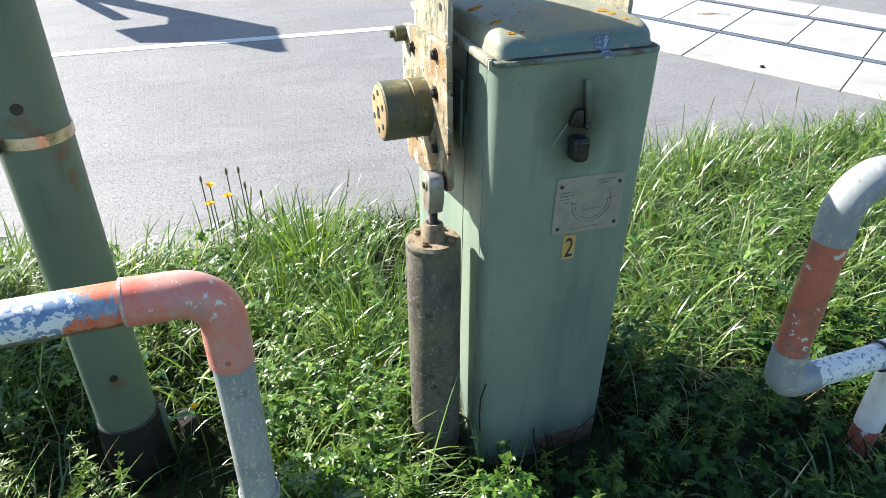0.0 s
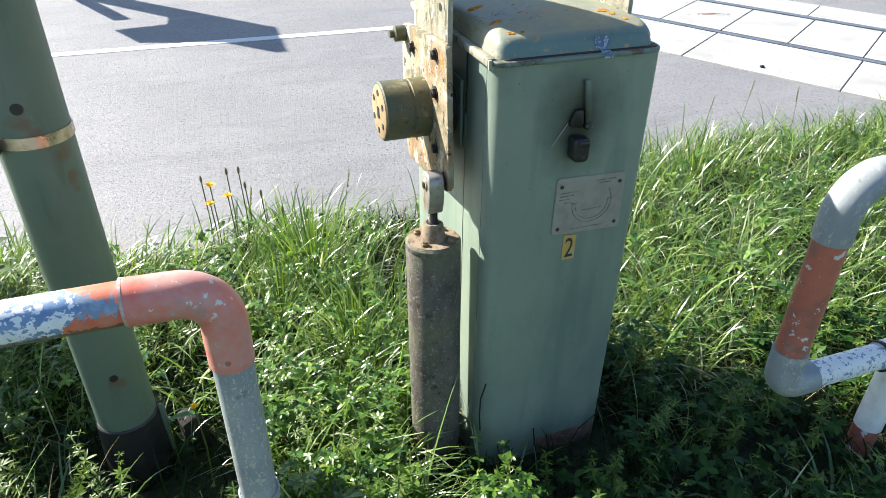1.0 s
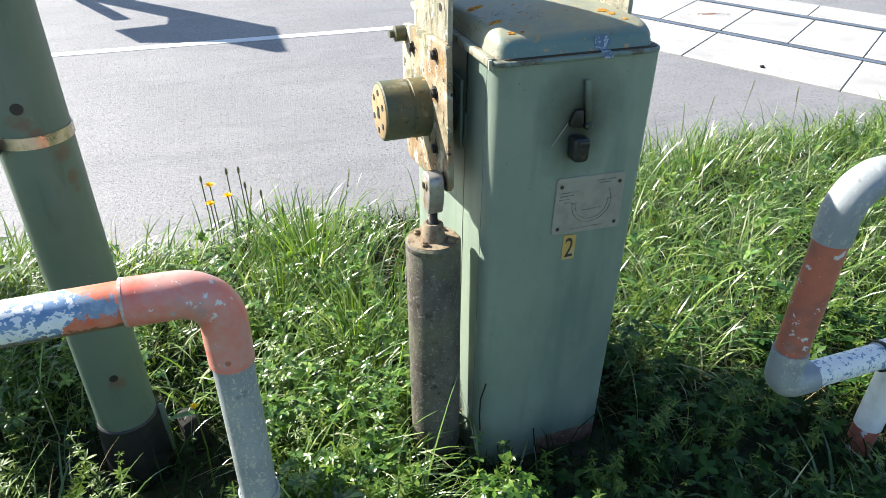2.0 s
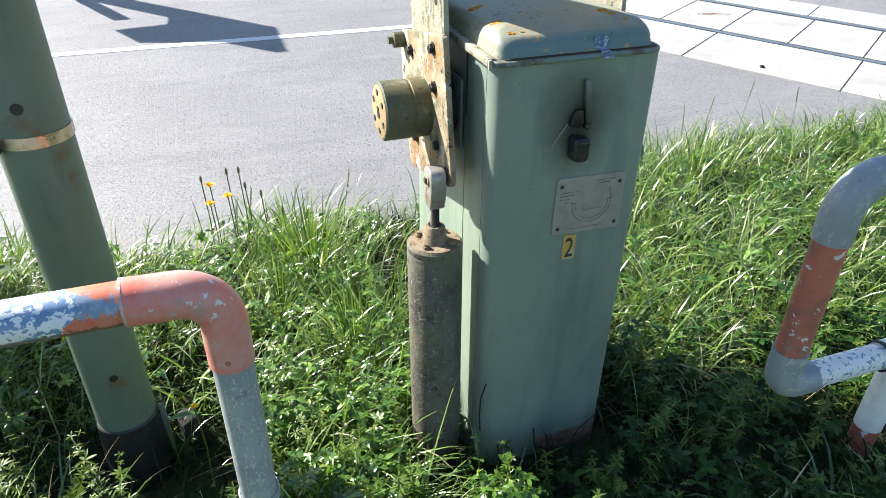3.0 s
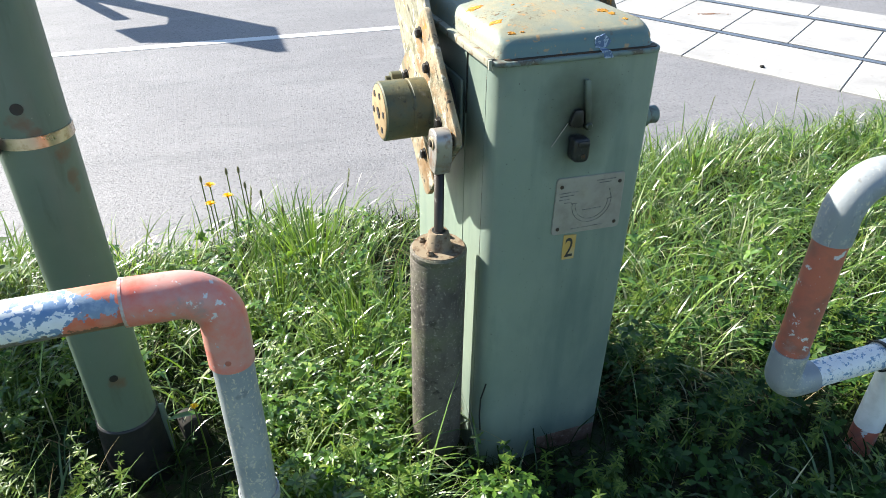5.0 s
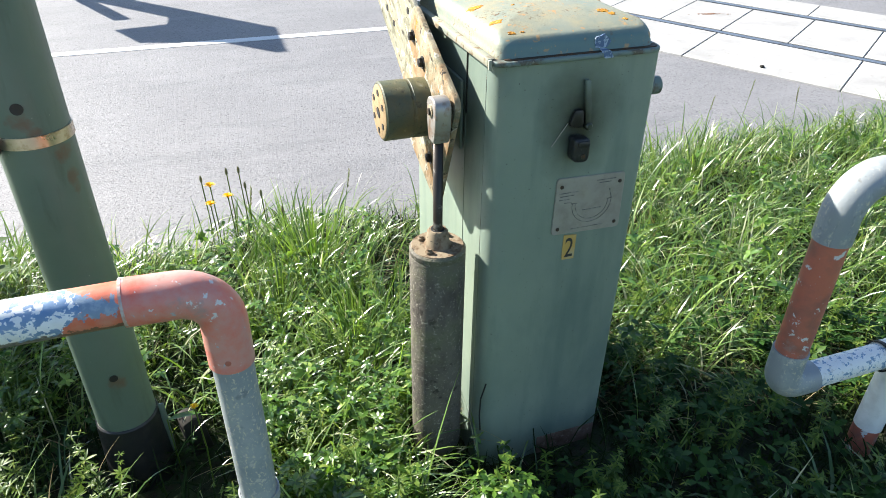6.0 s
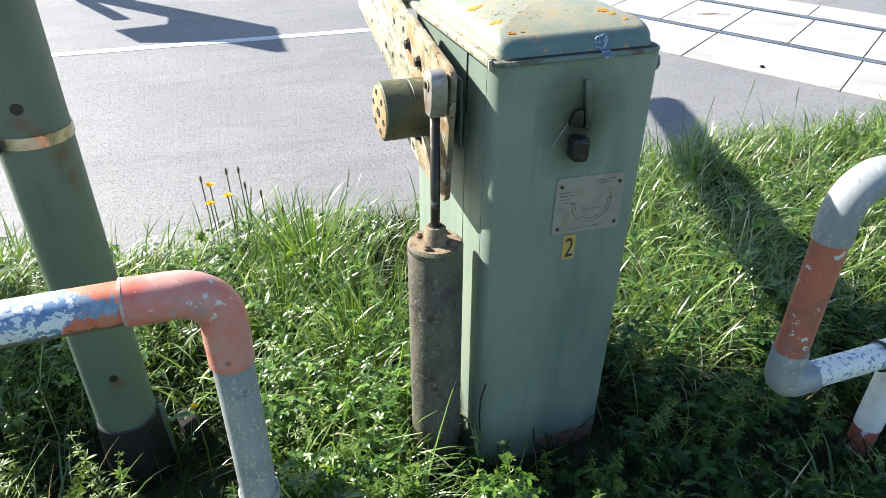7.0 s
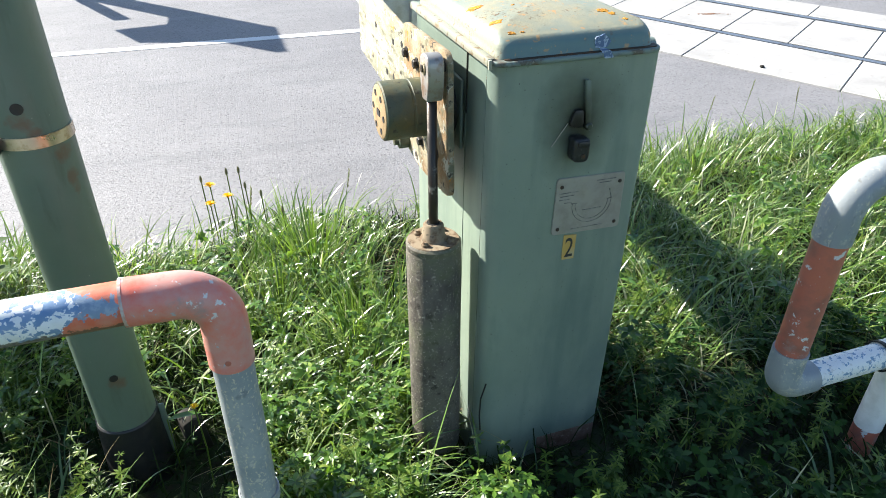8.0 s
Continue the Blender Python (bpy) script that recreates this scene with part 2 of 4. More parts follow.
M_RAILP = rail_paint()
M_LABEL = worn("label_plate", (0.36, 0.335, 0.285), [((0.28, 0.255, 0.21), 25, 0.45, 0.7)], 0.45, 0.15)
M_INK = worn("label_ink", (0.12, 0.115, 0.105), [((0.3, 0.28, 0.25), 80, 0.42, 0.6)], 0.7)
M_NUM = worn("numeral_black", (0.035, 0.035, 0.035), [((0.10, 0.09, 0.07), 120, 0.6, 0.7)], 0.6)
M_YEL = worn("sticker_yellow", (0.56, 0.36, 0.10), [((0.50, 0.42, 0.24), 30, 0.46, 0.62)], 0.45)
M_BLUEWHITE = worn("sticker_residue", (0.10, 0.16, 0.27), [((0.42, 0.50, 0.60), 90, 0.50, 0.56)], 0.7)
M_CONC = worn("concrete_panel", (0.36, 0.358, 0.345), [((0.27, 0.266, 0.258), 3, 0.4, 0.7), ((0.24, 0.22, 0.20), 25, 0.6, 0.75), ((0.22, 0.15, 0.10), 2.2, 0.70, 0.78)], 0.75, bump=(60, 0.3))
M_CRUMB = worn("soil_crumbs", (0.20, 0.095, 0.045), [((0.10, 0.05, 0.03), 40, 0.45, 0.6)], 0.95)
M_RAIL = worn("rail_steel", (0.28, 0.30, 0.34), [((0.16, 0.13, 0.12), 8, 0.5, 0.7)], 0.3, 0.8)
M_LINE = worn("road_paint", (0.70, 0.70, 0.68), [((0.40, 0.40, 0.40), 60, 0.58, 0.7), ((0.55, 0.55, 0.54), 6, 0.5, 0.7)], 0.7)
M_SIGN = worn("sign_white", (0.75, 0.75, 0.73), [((0.6, 0.6, 0.58), 8, 0.5, 0.7)], 0.5)
M_BOOM = worn("boom_white", (0.72, 0.71, 0.68), [((0.5, 0.48, 0.42), 10, 0.55, 0.7)], 0.5)
M_WOOD = worn("stake_wood", (0.022, 0.020, 0.014), [((0.02, 0.018, 0.014), 20, 0.4, 0.6, (1, 1, 0.15))], 0.85)
M_ASPH = worn("asphalt", (0.172, 0.170, 0.176), [((0.20, 0.198, 0.203), 1.2, 0.4, 0.65), ((0.145, 0.145, 0.152), 2.6, 0.52, 0.72, (0.35, 1.6, 1)), ((0.085, 0.085, 0.09), 62, 0.56, 0.63),
              ((0.12, 0.12, 0.125), 24, 0.66, 0.70, (0.7, 1, 1)), ((0.30, 0.30, 0.305), 80, 0.62, 0.68), ((0.215, 0.213, 0.217), 4, 0.56, 0.74, (0.5, 1.5, 1))], 0.62, bump=(60, 0.7), dist=0.008)
M_VERGE = worn("mossy_soil", (0.024, 0.028, 0.011), [((0.03, 0.05, 0.014), 6, 0.4, 0.6), ((0.045, 0.034, 0.02), 14, 0.54, 0.68), ((0.012, 0.012, 0.007), 40, 0.5, 0.7)], 0.95, bump=(50, 0.8), dist=0.02)


def leaf_material(name, dark, light, pale, gloss=0.38, through_=0.36, spec=0.5, wax=0.0):
    """Leaves and blades: each of its own tint, letting light through."""
    m, nt, b = shader(name)
    geo = nt.nodes.new("ShaderNodeNewGeometry")
    ramp = nt.nodes.new("ShaderNodeValToRGB")
    ramp.color_ramp.elements[0].color = (*dark, 1)
    ramp.color_ramp.elements[1].position = 0.82
    ramp.color_ramp.elements[1].color = (*light, 1)
    e = ramp.color_ramp.elements.new(1.0)
    e.color = (*pale, 1)
    nt.links.new(geo.outputs["Random Per Island"], ramp.inputs[0])
    nt.links.new(ramp.outputs[0], b.inputs["Base Color"])
    b.inputs["Roughness"].default_value = gloss
    b.inputs["Specular IOR Level"].default_value = spec
    b.inputs["Coat Weight"].default_value, b.inputs["Coat Roughness"].default_value = wax, 0.28
    tr = nt.nodes.new("ShaderNodeBsdfTranslucent")
    hue = nt.nodes.new("ShaderNodeHueSaturation")
    hue.inputs["Hue"].default_value, hue.inputs["Saturation"].default_value, hue.inputs["Value"].default_value = 0.485, 1.1, 1.5
    nt.links.new(ramp.outputs[0], hue.inputs["Color"])
    nt.links.new(hue.outputs[0], tr.inputs["Color"])
    ms = nt.nodes.new("ShaderNodeMixShader")
    ms.inputs[0].default_value = through_
    nt.links.new(b.outputs[0], ms.inputs[1])
    nt.links.new(tr.outputs[0], ms.inputs[2])
    nt.links.new(ms.outputs[0], nt.nodes["Material Output"].inputs["Surface"])
    return m


# Near-black greens stand for the shade deep down between the blades.
M_GAP_SHADE = leaf_material("shaded_growth", (0.006, 0.016, 0.003), (0.022, 0.046, 0.009), (0.05, 0.06, 0.016), 0.7, 0.12, 0.15)
M_GRASS = leaf_material("grass_blade", (0.032, 0.095, 0.014), (0.205, 0.325, 0.060), (0.50, 0.49, 0.34), 0.28, 0.36, 0.9, 0.7)
M_STRAW = leaf_material("dry_blade", (0.20, 0.16, 0.08), (0.34, 0.28, 0.15), (0.45, 0.40, 0.28), 0.5)
M_WEED = leaf_material("weed_leaf", (0.04, 0.085, 0.012), (0.11, 0.175, 0.028), (0.20, 0.25, 0.05), 0.42, 0.32, 0.3)
# Two tints of leaf: shade put into the first, sunlight into the second.
M_LEAF_SHADE = leaf_material("shaded_leaf", (0.010, 0.040, 0.007), (0.032, 0.084, 0.014), (0.06, 0.12, 0.024), 0.5, 0.25, 0.25)
M_LEAF_SUN = leaf_material("sunlit_leaf", (0.020, 0.070, 0.009), (0.115, 0.225, 0.032), (0.28, 0.37, 0.08), 0.30, 0.36, 0.6, 0.2)
M_FELT = leaf_material("felted_leaf", (0.14, 0.20, 0.11), (0.18, 0.24, 0.14), (0.2, 0.26, 0.16), 0.8)
M_PETAL = leaf_material("yellow_petal", (0.78, 0.52, 0.02), (0.88, 0.66, 0.04), (0.9, 0.72, 0.06), 0.6)
M_SEED = leaf_material("seed_head", (0.10, 0.11, 0.05), (0.17, 0.17, 0.09), (0.3, 0.3, 0.22), 0.7)


# ---- building helpers ----
def part(name, bm, material, parent=None, label="", sharp=35.0):
    """Links a bmesh as ONE mesh object, under a thing or a part if one is given."""
    bm.normal_update()
    for f in bm.faces:
        f.smooth = True
    for e in bm.edges:
        if len(e.link_faces) == 2 and e.calc_face_angle(0) > radians(sharp):
            e.smooth = False
    me = bpy.data.meshes.new(name)
    bm.to_mesh(me)
    bm.free()
    for mt in (material if isinstance(material, (list, tuple)) else [material]):
        me.materials.append(mt)
    ob = new(name, me)
    if parent:
        ob.parent = parent
    if label:
        ob["label"] = label
    return ob


def thing(name, x, y, z, label, category, group="", kind=""):
    e = new(name)
    e.empty_display_size = 0.1
    e.location = (x, y, z)
    return tagged(e, label, category, group, kind)


def block(lo, hi, bevel=0.0, seg=2, bm=None):
    own = bmesh.new()
    bmesh.ops.create_cube(own, size=1.0)
    for v in own.verts:
        v.co = Vector([lo[i] + (v.co[i] + 0.5) * (hi[i] - lo[i]) for i in range(3)])
    if bevel:
        bmesh.ops.bevel(own, geom=own.edges[:], offset=bevel, segments=seg, profile=0.5, affect="EDGES")
    return merge(own, bm)


def merge(own, bm):
    if bm is None:
        return own
    me = bpy.data.meshes.new("tmp")
    own.to_mesh(me)
    bm.from_mesh(me)
    own.free()
    bpy.data.meshes.remove(me)
    return bm


def outline_slab(pts, a, b, axis="x", bevel=0.0, seg=2, bm=None):
    """A flat plate from an outline, between a and b along the axis."""
    own = bmesh.new()

    def at(p, w):
        return {"x": (w, p[0], p[1]), "y": (p[0], w, p[1]), "z": (p[0], p[1], w)}[axis]
    va = [own.verts.new(at(p, a)) for p in pts]
    vb = [own.verts.new(at(p, b)) for p in pts]
    caps = [own.faces.new(va), own.faces.new(vb[::-1])]
    n = len(pts)
    for i in range(n):
        own.faces.new((va[i], va[i - 1], vb[i - 1], vb[i]))
    bmesh.ops.recalc_face_normals(own, faces=own.faces[:])
    if bevel:
        es = [e for f in caps for e in f.edges]
        bmesh.ops.bevel(own, geom=list(set(es)), offset=bevel, segments=seg, profile=0.5, affect="EDGES")
    return merge(own, bm)


def rounded(pts, r, n=5):
    """An outline with its corners rounded by r (a number, or one per corner)."""
    out = []
    for i, p in enumerate(pts):
        p = Vector(p)
        a, b = Vector(pts[i - 1]) - p, Vector(pts[(i + 1) % len(pts)]) - p
        rr = r[i] if isinstance(r, (list, tuple)) else r
        rr = min(rr, 0.45 * a.length, 0.45 * b.length)
        p0, p1 = p + a.normalized() * rr, p + b.normalized() * rr
        for k in range(n + 1):
            t = k / n
            out.append(tuple((1 - t) ** 2 * p0 + 2 * t * (1 - t) * p + t * t * p1))
    return out


def turned(profile, p0, way, seg=32, bm=None):
    """A lathe shape: profile of (along, radius) from p0 along way."""
    own = bmesh.new()
    w = Vector(way).normalized()
    u = w.orthogonal().normalized()
    v = w.cross(u)
    rings = []
    for d, r in profile:
        c = Vector(p0) + w * d
        if r < 1e-6:
            rings.append([own.verts.new(c)])
        else:
            rings.append([own.verts.new(c + (u * math.cos(2 * math.pi * k / seg) + v * math.sin(2 * math.pi * k / seg)) * r) for k in range(seg)])
    for a, b in zip(rings, rings[1:]):
        for k in range(seg):
            j = (k + 1) % seg
            if len(a) == 1 and len(b) > 1:
                own.faces.new((a[0], b[j], b[k]))
            elif len(b) == 1 and len(a) > 1:
                own.faces.new((a[k], a[j], b[0]))
            elif len(a) > 1:
                own.faces.new((a[k], a[j], b[j], b[k]))
    for end in (rings[0], rings[-1]):
        if len(end) > 2:
            own.faces.new(end)
    bmesh.ops.recalc_face_normals(own, faces=own.faces[:])
    return merge(own, bm)


def rod(p0, p1, r, seg=20, bm=None, ends=0.0):
    p0, p1 = Vector(p0), Vector(p1)
    n = (p1 - p0).length
    prof = [(0, r), (n, r)] if not ends else [(0, r - ends), (ends, r), (n - ends, r), (n, r - ends)]
    return turned(prof, p0, p1 - p0, seg, bm)


def tube(path, r, seg=24, bm=None, wall=0.004):
    """A hollow pipe along a path."""
    own = bmesh.new()
    path = [Vector(p) for p in path]
    side = None
    outer, inner = [], []
    for i, p in enumerate(path):
        w = (path[min(i + 1, len(path) - 1)] - path[max(i - 1, 0)]).normalized()
        if side is None:
            side = w.orthogonal().normalized()
        side = (side - w * side.dot(w)).normalized()
        up = w.cross(side)
        ring = [side * math.cos(2 * math.pi * k / seg) + up * math.sin(2 * math.pi * k / seg) for k in range(seg)]
        outer.append([own.verts.new(p + d * r) for d in ring])
        inner.append([own.verts.new(p + d * (r - wall)) for d in ring])
    for rings in (outer, inner):
        for a, b in zip(rings, rings[1:]):
            for k in range(seg):
                own.faces.new((a[k], a[(k + 1) % seg], b[(k + 1) % seg], b[k]))
    for e in (0, -1):
        for k in range(seg):
            own.faces.new((outer[e][k], outer[e][(k + 1) % seg], inner[e][(k + 1) % seg], inner[e][k]))
    bmesh.ops.recalc_face_normals(own, faces=own.faces[:])
    return merge(own, bm)


def bend(p0, corner, p1, r, n=12):
    """The path of an elbow of radius r that turns at the corner."""
    c = Vector(corner)
    a, b = (Vector(p0) - c).normalized(), (Vector(p1) - c).normalized()
    half = math.acos(max(-1, min(1, a.dot(b)))) / 2
    d = r / math.tan(half)
    centre = c + (a + b).normalized() * (r / math.sin(half))
    s, e = c + a * d - centre, c + b * d - centre
    ang = s.angle(e)
    return [centre + (s * math.sin((1 - t) * ang) + e * math.sin(t * ang)) / math.sin(ang) for t in [k / n for k in range(n + 1)]]


def hexnut(p, way, r, h, bm=None):
    return turned([(0, r), (h * 0.85, r), (h, r * 0.88)], p, way, 6, bm)


# ---- ground, road, crossing ----
def sheet(name, x0, x1, y0, y1, z, nx, ny, material, bumpy=0.0, kind="structure", label="", category=""):
    bm = bmesh.new()
    bmesh.ops.create_grid(bm, x_segments=nx, y_segments=ny, size=0.5)
    for v in bm.verts:
        x, y = x0 + (v.co.x + 0.5) * (x1 - x0), y0 + (v.co.y + 0.5) * (y1 - y0)
        z_ = z
        if bumpy:
            z_ -= 0.11 * math.exp(-(((x + 0.40) / 0.30) ** 2 + ((y - 1.42) / 0.28) ** 2))
            rim = min(x - x0, x1 - x, y - y0, y1 - y)
            z_ -= 0.06 * (1 - min(1.0, max(0.0, rim / 0.12)))
        v.co = Vector((x, y, z_ + bumpy * noise.noise((x * 2.3, y * 2.3, 0.0)) + 0.4 * bumpy * noise.noise((x * 9, y * 9, 3.0))))
    return tagged(part(name, bm, material), label, category, kind=kind)


VERGE_EDGE = 2.74
sheet("ground", -600, 600, -600, 600, -0.045, 8, 8, M_VERGE, label="mossy dark ground reaching to the horizon", category="ground")
sheet("verge", -7, 9, -2.0, VERGE_EDGE + 0.02, 0.0, 160, 60, M_VERGE, 0.03, label="rough mossy earth verge under the tall grass", category="verge")


def build_road():
    bm = bmesh.new()
    ys, xs = [VERGE_EDGE - 0.04, 3.2, 5.0, 8.0, 16.0], [-60 + 4 * i for i in range(31)]
    grid = [[bm.verts.new((x, y, -0.004 + 0.002 * noise.noise((x, y, 0)))) for x in xs] for y in ys]
    for a, b in zip(grid, grid[1:]):
        for k in range(len(xs) - 1):
            bm.faces.new((a[k], a[k + 1], b[k + 1], b[k]))
    ext = bmesh.ops.extrude_face_region(bm, geom=bm.faces[:])
    for v in ext["geom"]:
        if isinstance(v, bmesh.types.BMVert):
            v.co.z -= 0.065
    bmesh.ops.recalc_face_normals(bm, faces=bm.faces[:])
    tagged(part("road", bm, M_ASPH), "sunlit pale grey worn asphalt road", "road", kind="structure")
    bm = bmesh.new()
    block((-60, 6.035, -0.006), (4.2, 6.145, 0.0), bm=bm)
    tagged(part("road_marking", bm, M_LINE), "thin white painted line along the road", "road marking", kind="structure")


build_road()

# the track crosses the road at a slant; u runs along it, v across it, away from the verge
TRACK_O = Vector((4.70, 4.54, 0.0))
TRACK_U = Vector((0.468, -0.884, 0.0)).normalized()
TRACK_V = Vector((0.829, 0.559, 0.0)).normalized()


def track_block(u0, u1, v0, v1, z0, z1, bevel=0.0):
    bm = bmesh.new()
    n = max(1, round((u1 - u0) / 1.2))
    for k in range(n):
        block((u0 + (u1 - u0) * k / n, v0, z0), (u0 + (u1 - u0) * (k + 1) / n, v1, z1), bevel if n == 1 else 0.0, 1, bm)
    for v in bm.verts:
        v.co = TRACK_O + TRACK_U * v.co.x + TRACK_V * v.co.y + Vector((0, 0, v.co.z))
    bmesh.ops.recalc_face_normals(bm, faces=bm.faces[:])
    return bm


def build_crossing():
    top = thing("crossing_deck", 0, 0, 0, "pale concrete level crossing panels laid between and beside the rails", "crossing deck", kind="structure")
    bed = track_block(-2.4, 3.5, -0.95, 1.73, -0.03, 0.001)
    part("bedding", bed, M_DARK, top)
    for i in range(-4, 6):
        part("panel", track_block(0.596 * i - 0.004, 0.596 * i + 0.584, 0.050, 1.035, -0.02, 0.010, 0.004), M_CONC, top)
    for i in range(-2, 3):
        part("panel", track_block(1.2 * i - 0.594, 1.2 * i + 0.598, -0.955, -0.085, -0.02, 0.010, 0.004), M_CONC, top)
        part("panel", track_block(1.2 * i - 0.1, 1.2 * i + 1.092, 1.19, 1.73, -0.02, 0.010, 0.004), M_CONC, top)
    for v0 in (-0.070, 1.070):
        tagged(part("rail", track_block(-2.4, 3.5, v0, v0 + 0.065, -0.02, 0.012, 0.004), M_RAIL), "grey steel rail set flush in the crossing", "rail",
               "rails of the crossing", "structure")
    bm = bmesh.new()
    block((7.6, 5.2, -0.004), (40, 5.32, 0.0), bm=bm)
    tagged(part("road_marking", bm, M_LINE), "thin white painted line beyond the track", "road marking", kind="structure")


build_crossing()


def build_dirt():
    """A streak of reddish crumbs and one dark stone on the panels."""
    r_ = random.Random(4)
    bm = bmesh.new()
    for k in range(70):
        f = r_.gauss(0, 0.5)
        x, y, a = 4.73 + 0.19 * f + r_.gauss(0, 0.012), 5.629 - 0.058 * f + r_.gauss(0, 0.014), r_.uniform(0.003, 0.013)
        turned([(0, a), (a * 0.35, a * 0.7), (a * 0.5, 0.0)], (x, y, 0.0085), (0, 0, 1), 6, bm)
    tagged(part("dirt", bm, M_CRUMB), "streak of reddish brown soil crumbs on the concrete panel", "dirt", kind="stuff")
    bm = bmesh.new()
    bmesh.ops.create_icosphere(bm, subdivisions=2, radius=0.02)
    for v in bm.verts:
        v.co = v.co * (1 + 0.35 * noise.noise(v.co * 60)) * 0.95
        v.co.z *= 0.6
    st_ = tagged(part("stone", bm, M_WOOD), "small dark stone lying on the concrete panel", "stone")
    st_.location = (4.02, 4.07, 0.018)


build_dirt()

# ---- barrier cabinet ----
CX, CY = 0.725, 1.505            # middle of the cabinet
AX_Y, AX_Z = 1.494, 1.016        # shaft of the barrier arm


def lid_dome():
    bm = bmesh.new()
    w, d = 0.191, 0.278
    base = rounded([(-w, -d), (w, -d), (w, d), (-w, d)], 0.034, 6)
    rows = [(0.006, 1.192), (0.008, 1.204)]
    R = 0.021
    for k in range(0, 7):
        a = math.pi / 2 * k / 6
        rows.append((0.009 + R * (1 - math.cos(a)), 1.206 + R * math.sin(a)))
    for ins in (0.07, 0.10, 0.13, 0.16, 0.19):
        rows.append((ins, 1.2275))
    rings = []
    for ins, z in rows:
        sx, sy = (w - ins) / w, (d - ins) / d
        ring = []
        for x, y in base:
            rise = max(0.0, (z - 1.206) / 0.021) * 0.042 * (1 - (y * sy / 0.278) ** 2)
            dent = 0.0015 * noise.noise((x * 9, y * sy * 9, z * 9))
            ring.append(bm.verts.new((x * sx, y * sy, z + min(rise, 0.042) + dent)))
        rings.append(ring)
    n = len(base)
    for a, b in zip(rings, rings[1:]):
        for k in range(n):
            bm.faces.new((a[k], a[(k + 1) % n], b[(k + 1) % n], b[k]))
    bm.faces.new(rings[-1])
    bm.faces.new(rings[0][::-1])
    bmesh.ops.recalc_face_normals(bm, faces=bm.faces[:])
    return bm


def flat_arc(cx, cz, r, a0, a1, y, w=0.0009, n=22):
    pts = [(cx + r * math.cos(radians(a0 + (a1 - a0) * k / n)), y, cz + r * math.sin(radians(a0 + (a1 - a0) * k / n))) for k in range(n + 1)]
    return tube(pts, w, 4, wall=0.0004)


def build_cabinet():
    cab = thing("barrier_cabinet", CX + 0.006, CY, 0, "grey-green painted steel barrier drive cabinet with a domed lid", "cabinet")
    w, d = 0.190, 0.277
    bm = outline_slab(rounded([(-w + .003, -d), (w + .008, -d), (w + .008, d), (-w + .003, d)], [0.050, 0.020, 0.03, 0.03], 10), -0.03, 1.187, "z")
    part("body", bm, M_CAB, cab)
    panel = part("side_panel", block((-w + 0.0015, -0.1135, 0.02), (-w + 0.006, 0.256, 1.182), 0.0015, 1), M_CAB, cab)
    part("panel_gap", block((-w + 0.0005, -0.1175, 1.03), (-w + 0.0035, -0.1135, 1.18)), M_DARK, panel)
    part("door_seam", block((-w + 0.0022, -d + 0.0505, 0.03), (-w + 0.0042, -d + 0.0513, 1.182)), M_LIP, cab)
    lip = outline_slab(rounded([(-w - .009, -d - .010), (w + .009, -d - .010), (w + .009, d + .01), (-w - .009, d + .01)], 0.036, 6), 1.183, 1.194, "z", 0.004, 3)
    dome = lid_dome()
    over = BVHTree.FromBMesh(dome)
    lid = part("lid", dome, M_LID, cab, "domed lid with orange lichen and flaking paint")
    part("lid_rim", lip, M_LIP, lid)
    # Dark strip stands for shade and dirt in the crease above the rim.
    part("crease_line", outline_slab(rounded([(-w + .02, -d - .0015), (w - .004, -d - .0015), (w - .004, -d + .02), (-w + .02, -d + .02)], 0.012, 4), 1.1932, 1.1962, "z"), M_NUT, lid, "dark line of shade and dirt in the rim's crease")
    part("rim_flange", block((-w - .014, -d + .012, 1.181), (-w + .004, d - .01, 1.1985), 0.003, 2), M_FLANGE, lid, "cream side flange of the lid")
    part("rim_hook", block((-w - .013, -d + .004, 1.177), (-w - .006, -d + .012, 1.197), 0.001, 1), M_FLANGE, lid)
    # sticker remains and lichen spots on the lid's front
    bm = bmesh.new()
    ring = [(0.050 + (0.018 + 0.003 * math.sin(3 * a + 1)) * math.cos(a), 1.2110 + (0.017 + 0.002 * math.cos(5 * a)) * math.sin(a)) for a in [2 * math.pi * k / 24 for k in range(24)]]
    outline_slab(ring, -0.2705, -0.2680, "y", bm=bm)
    outline_slab(rounded([(0.046, 1.2), (0.062, 1.2), (0.072, 1.184), (0.050, 1.183)], 0.004), -0.2885, -0.2700, "y", bm=bm)
    part("sticker_remains", bm, M_BLUEWHITE, lid, "pale blue torn round sticker remains")
    # bearing plate on the flank, behind the arm
    for s in (-1, 1):
        bp = part("bearing_plate", block((s * w - (0.008 if s < 0 else 0), -0.104, 0.935), (s * w + (0.008 if s > 0 else 0), 0.12, 1.105), 0.0035, 3), M_CAB, cab)
        bm = bmesh.new()
        turned([(0, 0.075), (0.02, 0.075), (0.024, 0.07)], (s * (w + 0.007), AX_Y - CY, AX_Z), (s, 0, 0), 28, bm)
        part("bearing_ring", bm, M_DARK, bp)
    # lock: lever, boss and padlock
    y = -d
    lever = part("lock_lever", outline_slab(rounded([(0.017, 1.142), (0.031, 1.141), (0.040, 1.075), (0.044, 1.036), (0.030, 1.033), (0.026, 1.075)], 0.007), y - 0.014, y - 0.004, "y", 0.003), M_CAB, cab)
    part("lever_tip", turned([(0, 0.009), (0.010, 0.009), (0.014, 0.006)], (0.037, y - 0.006, 1.037), (0, -1, 0), 16), M_CAB, lever)
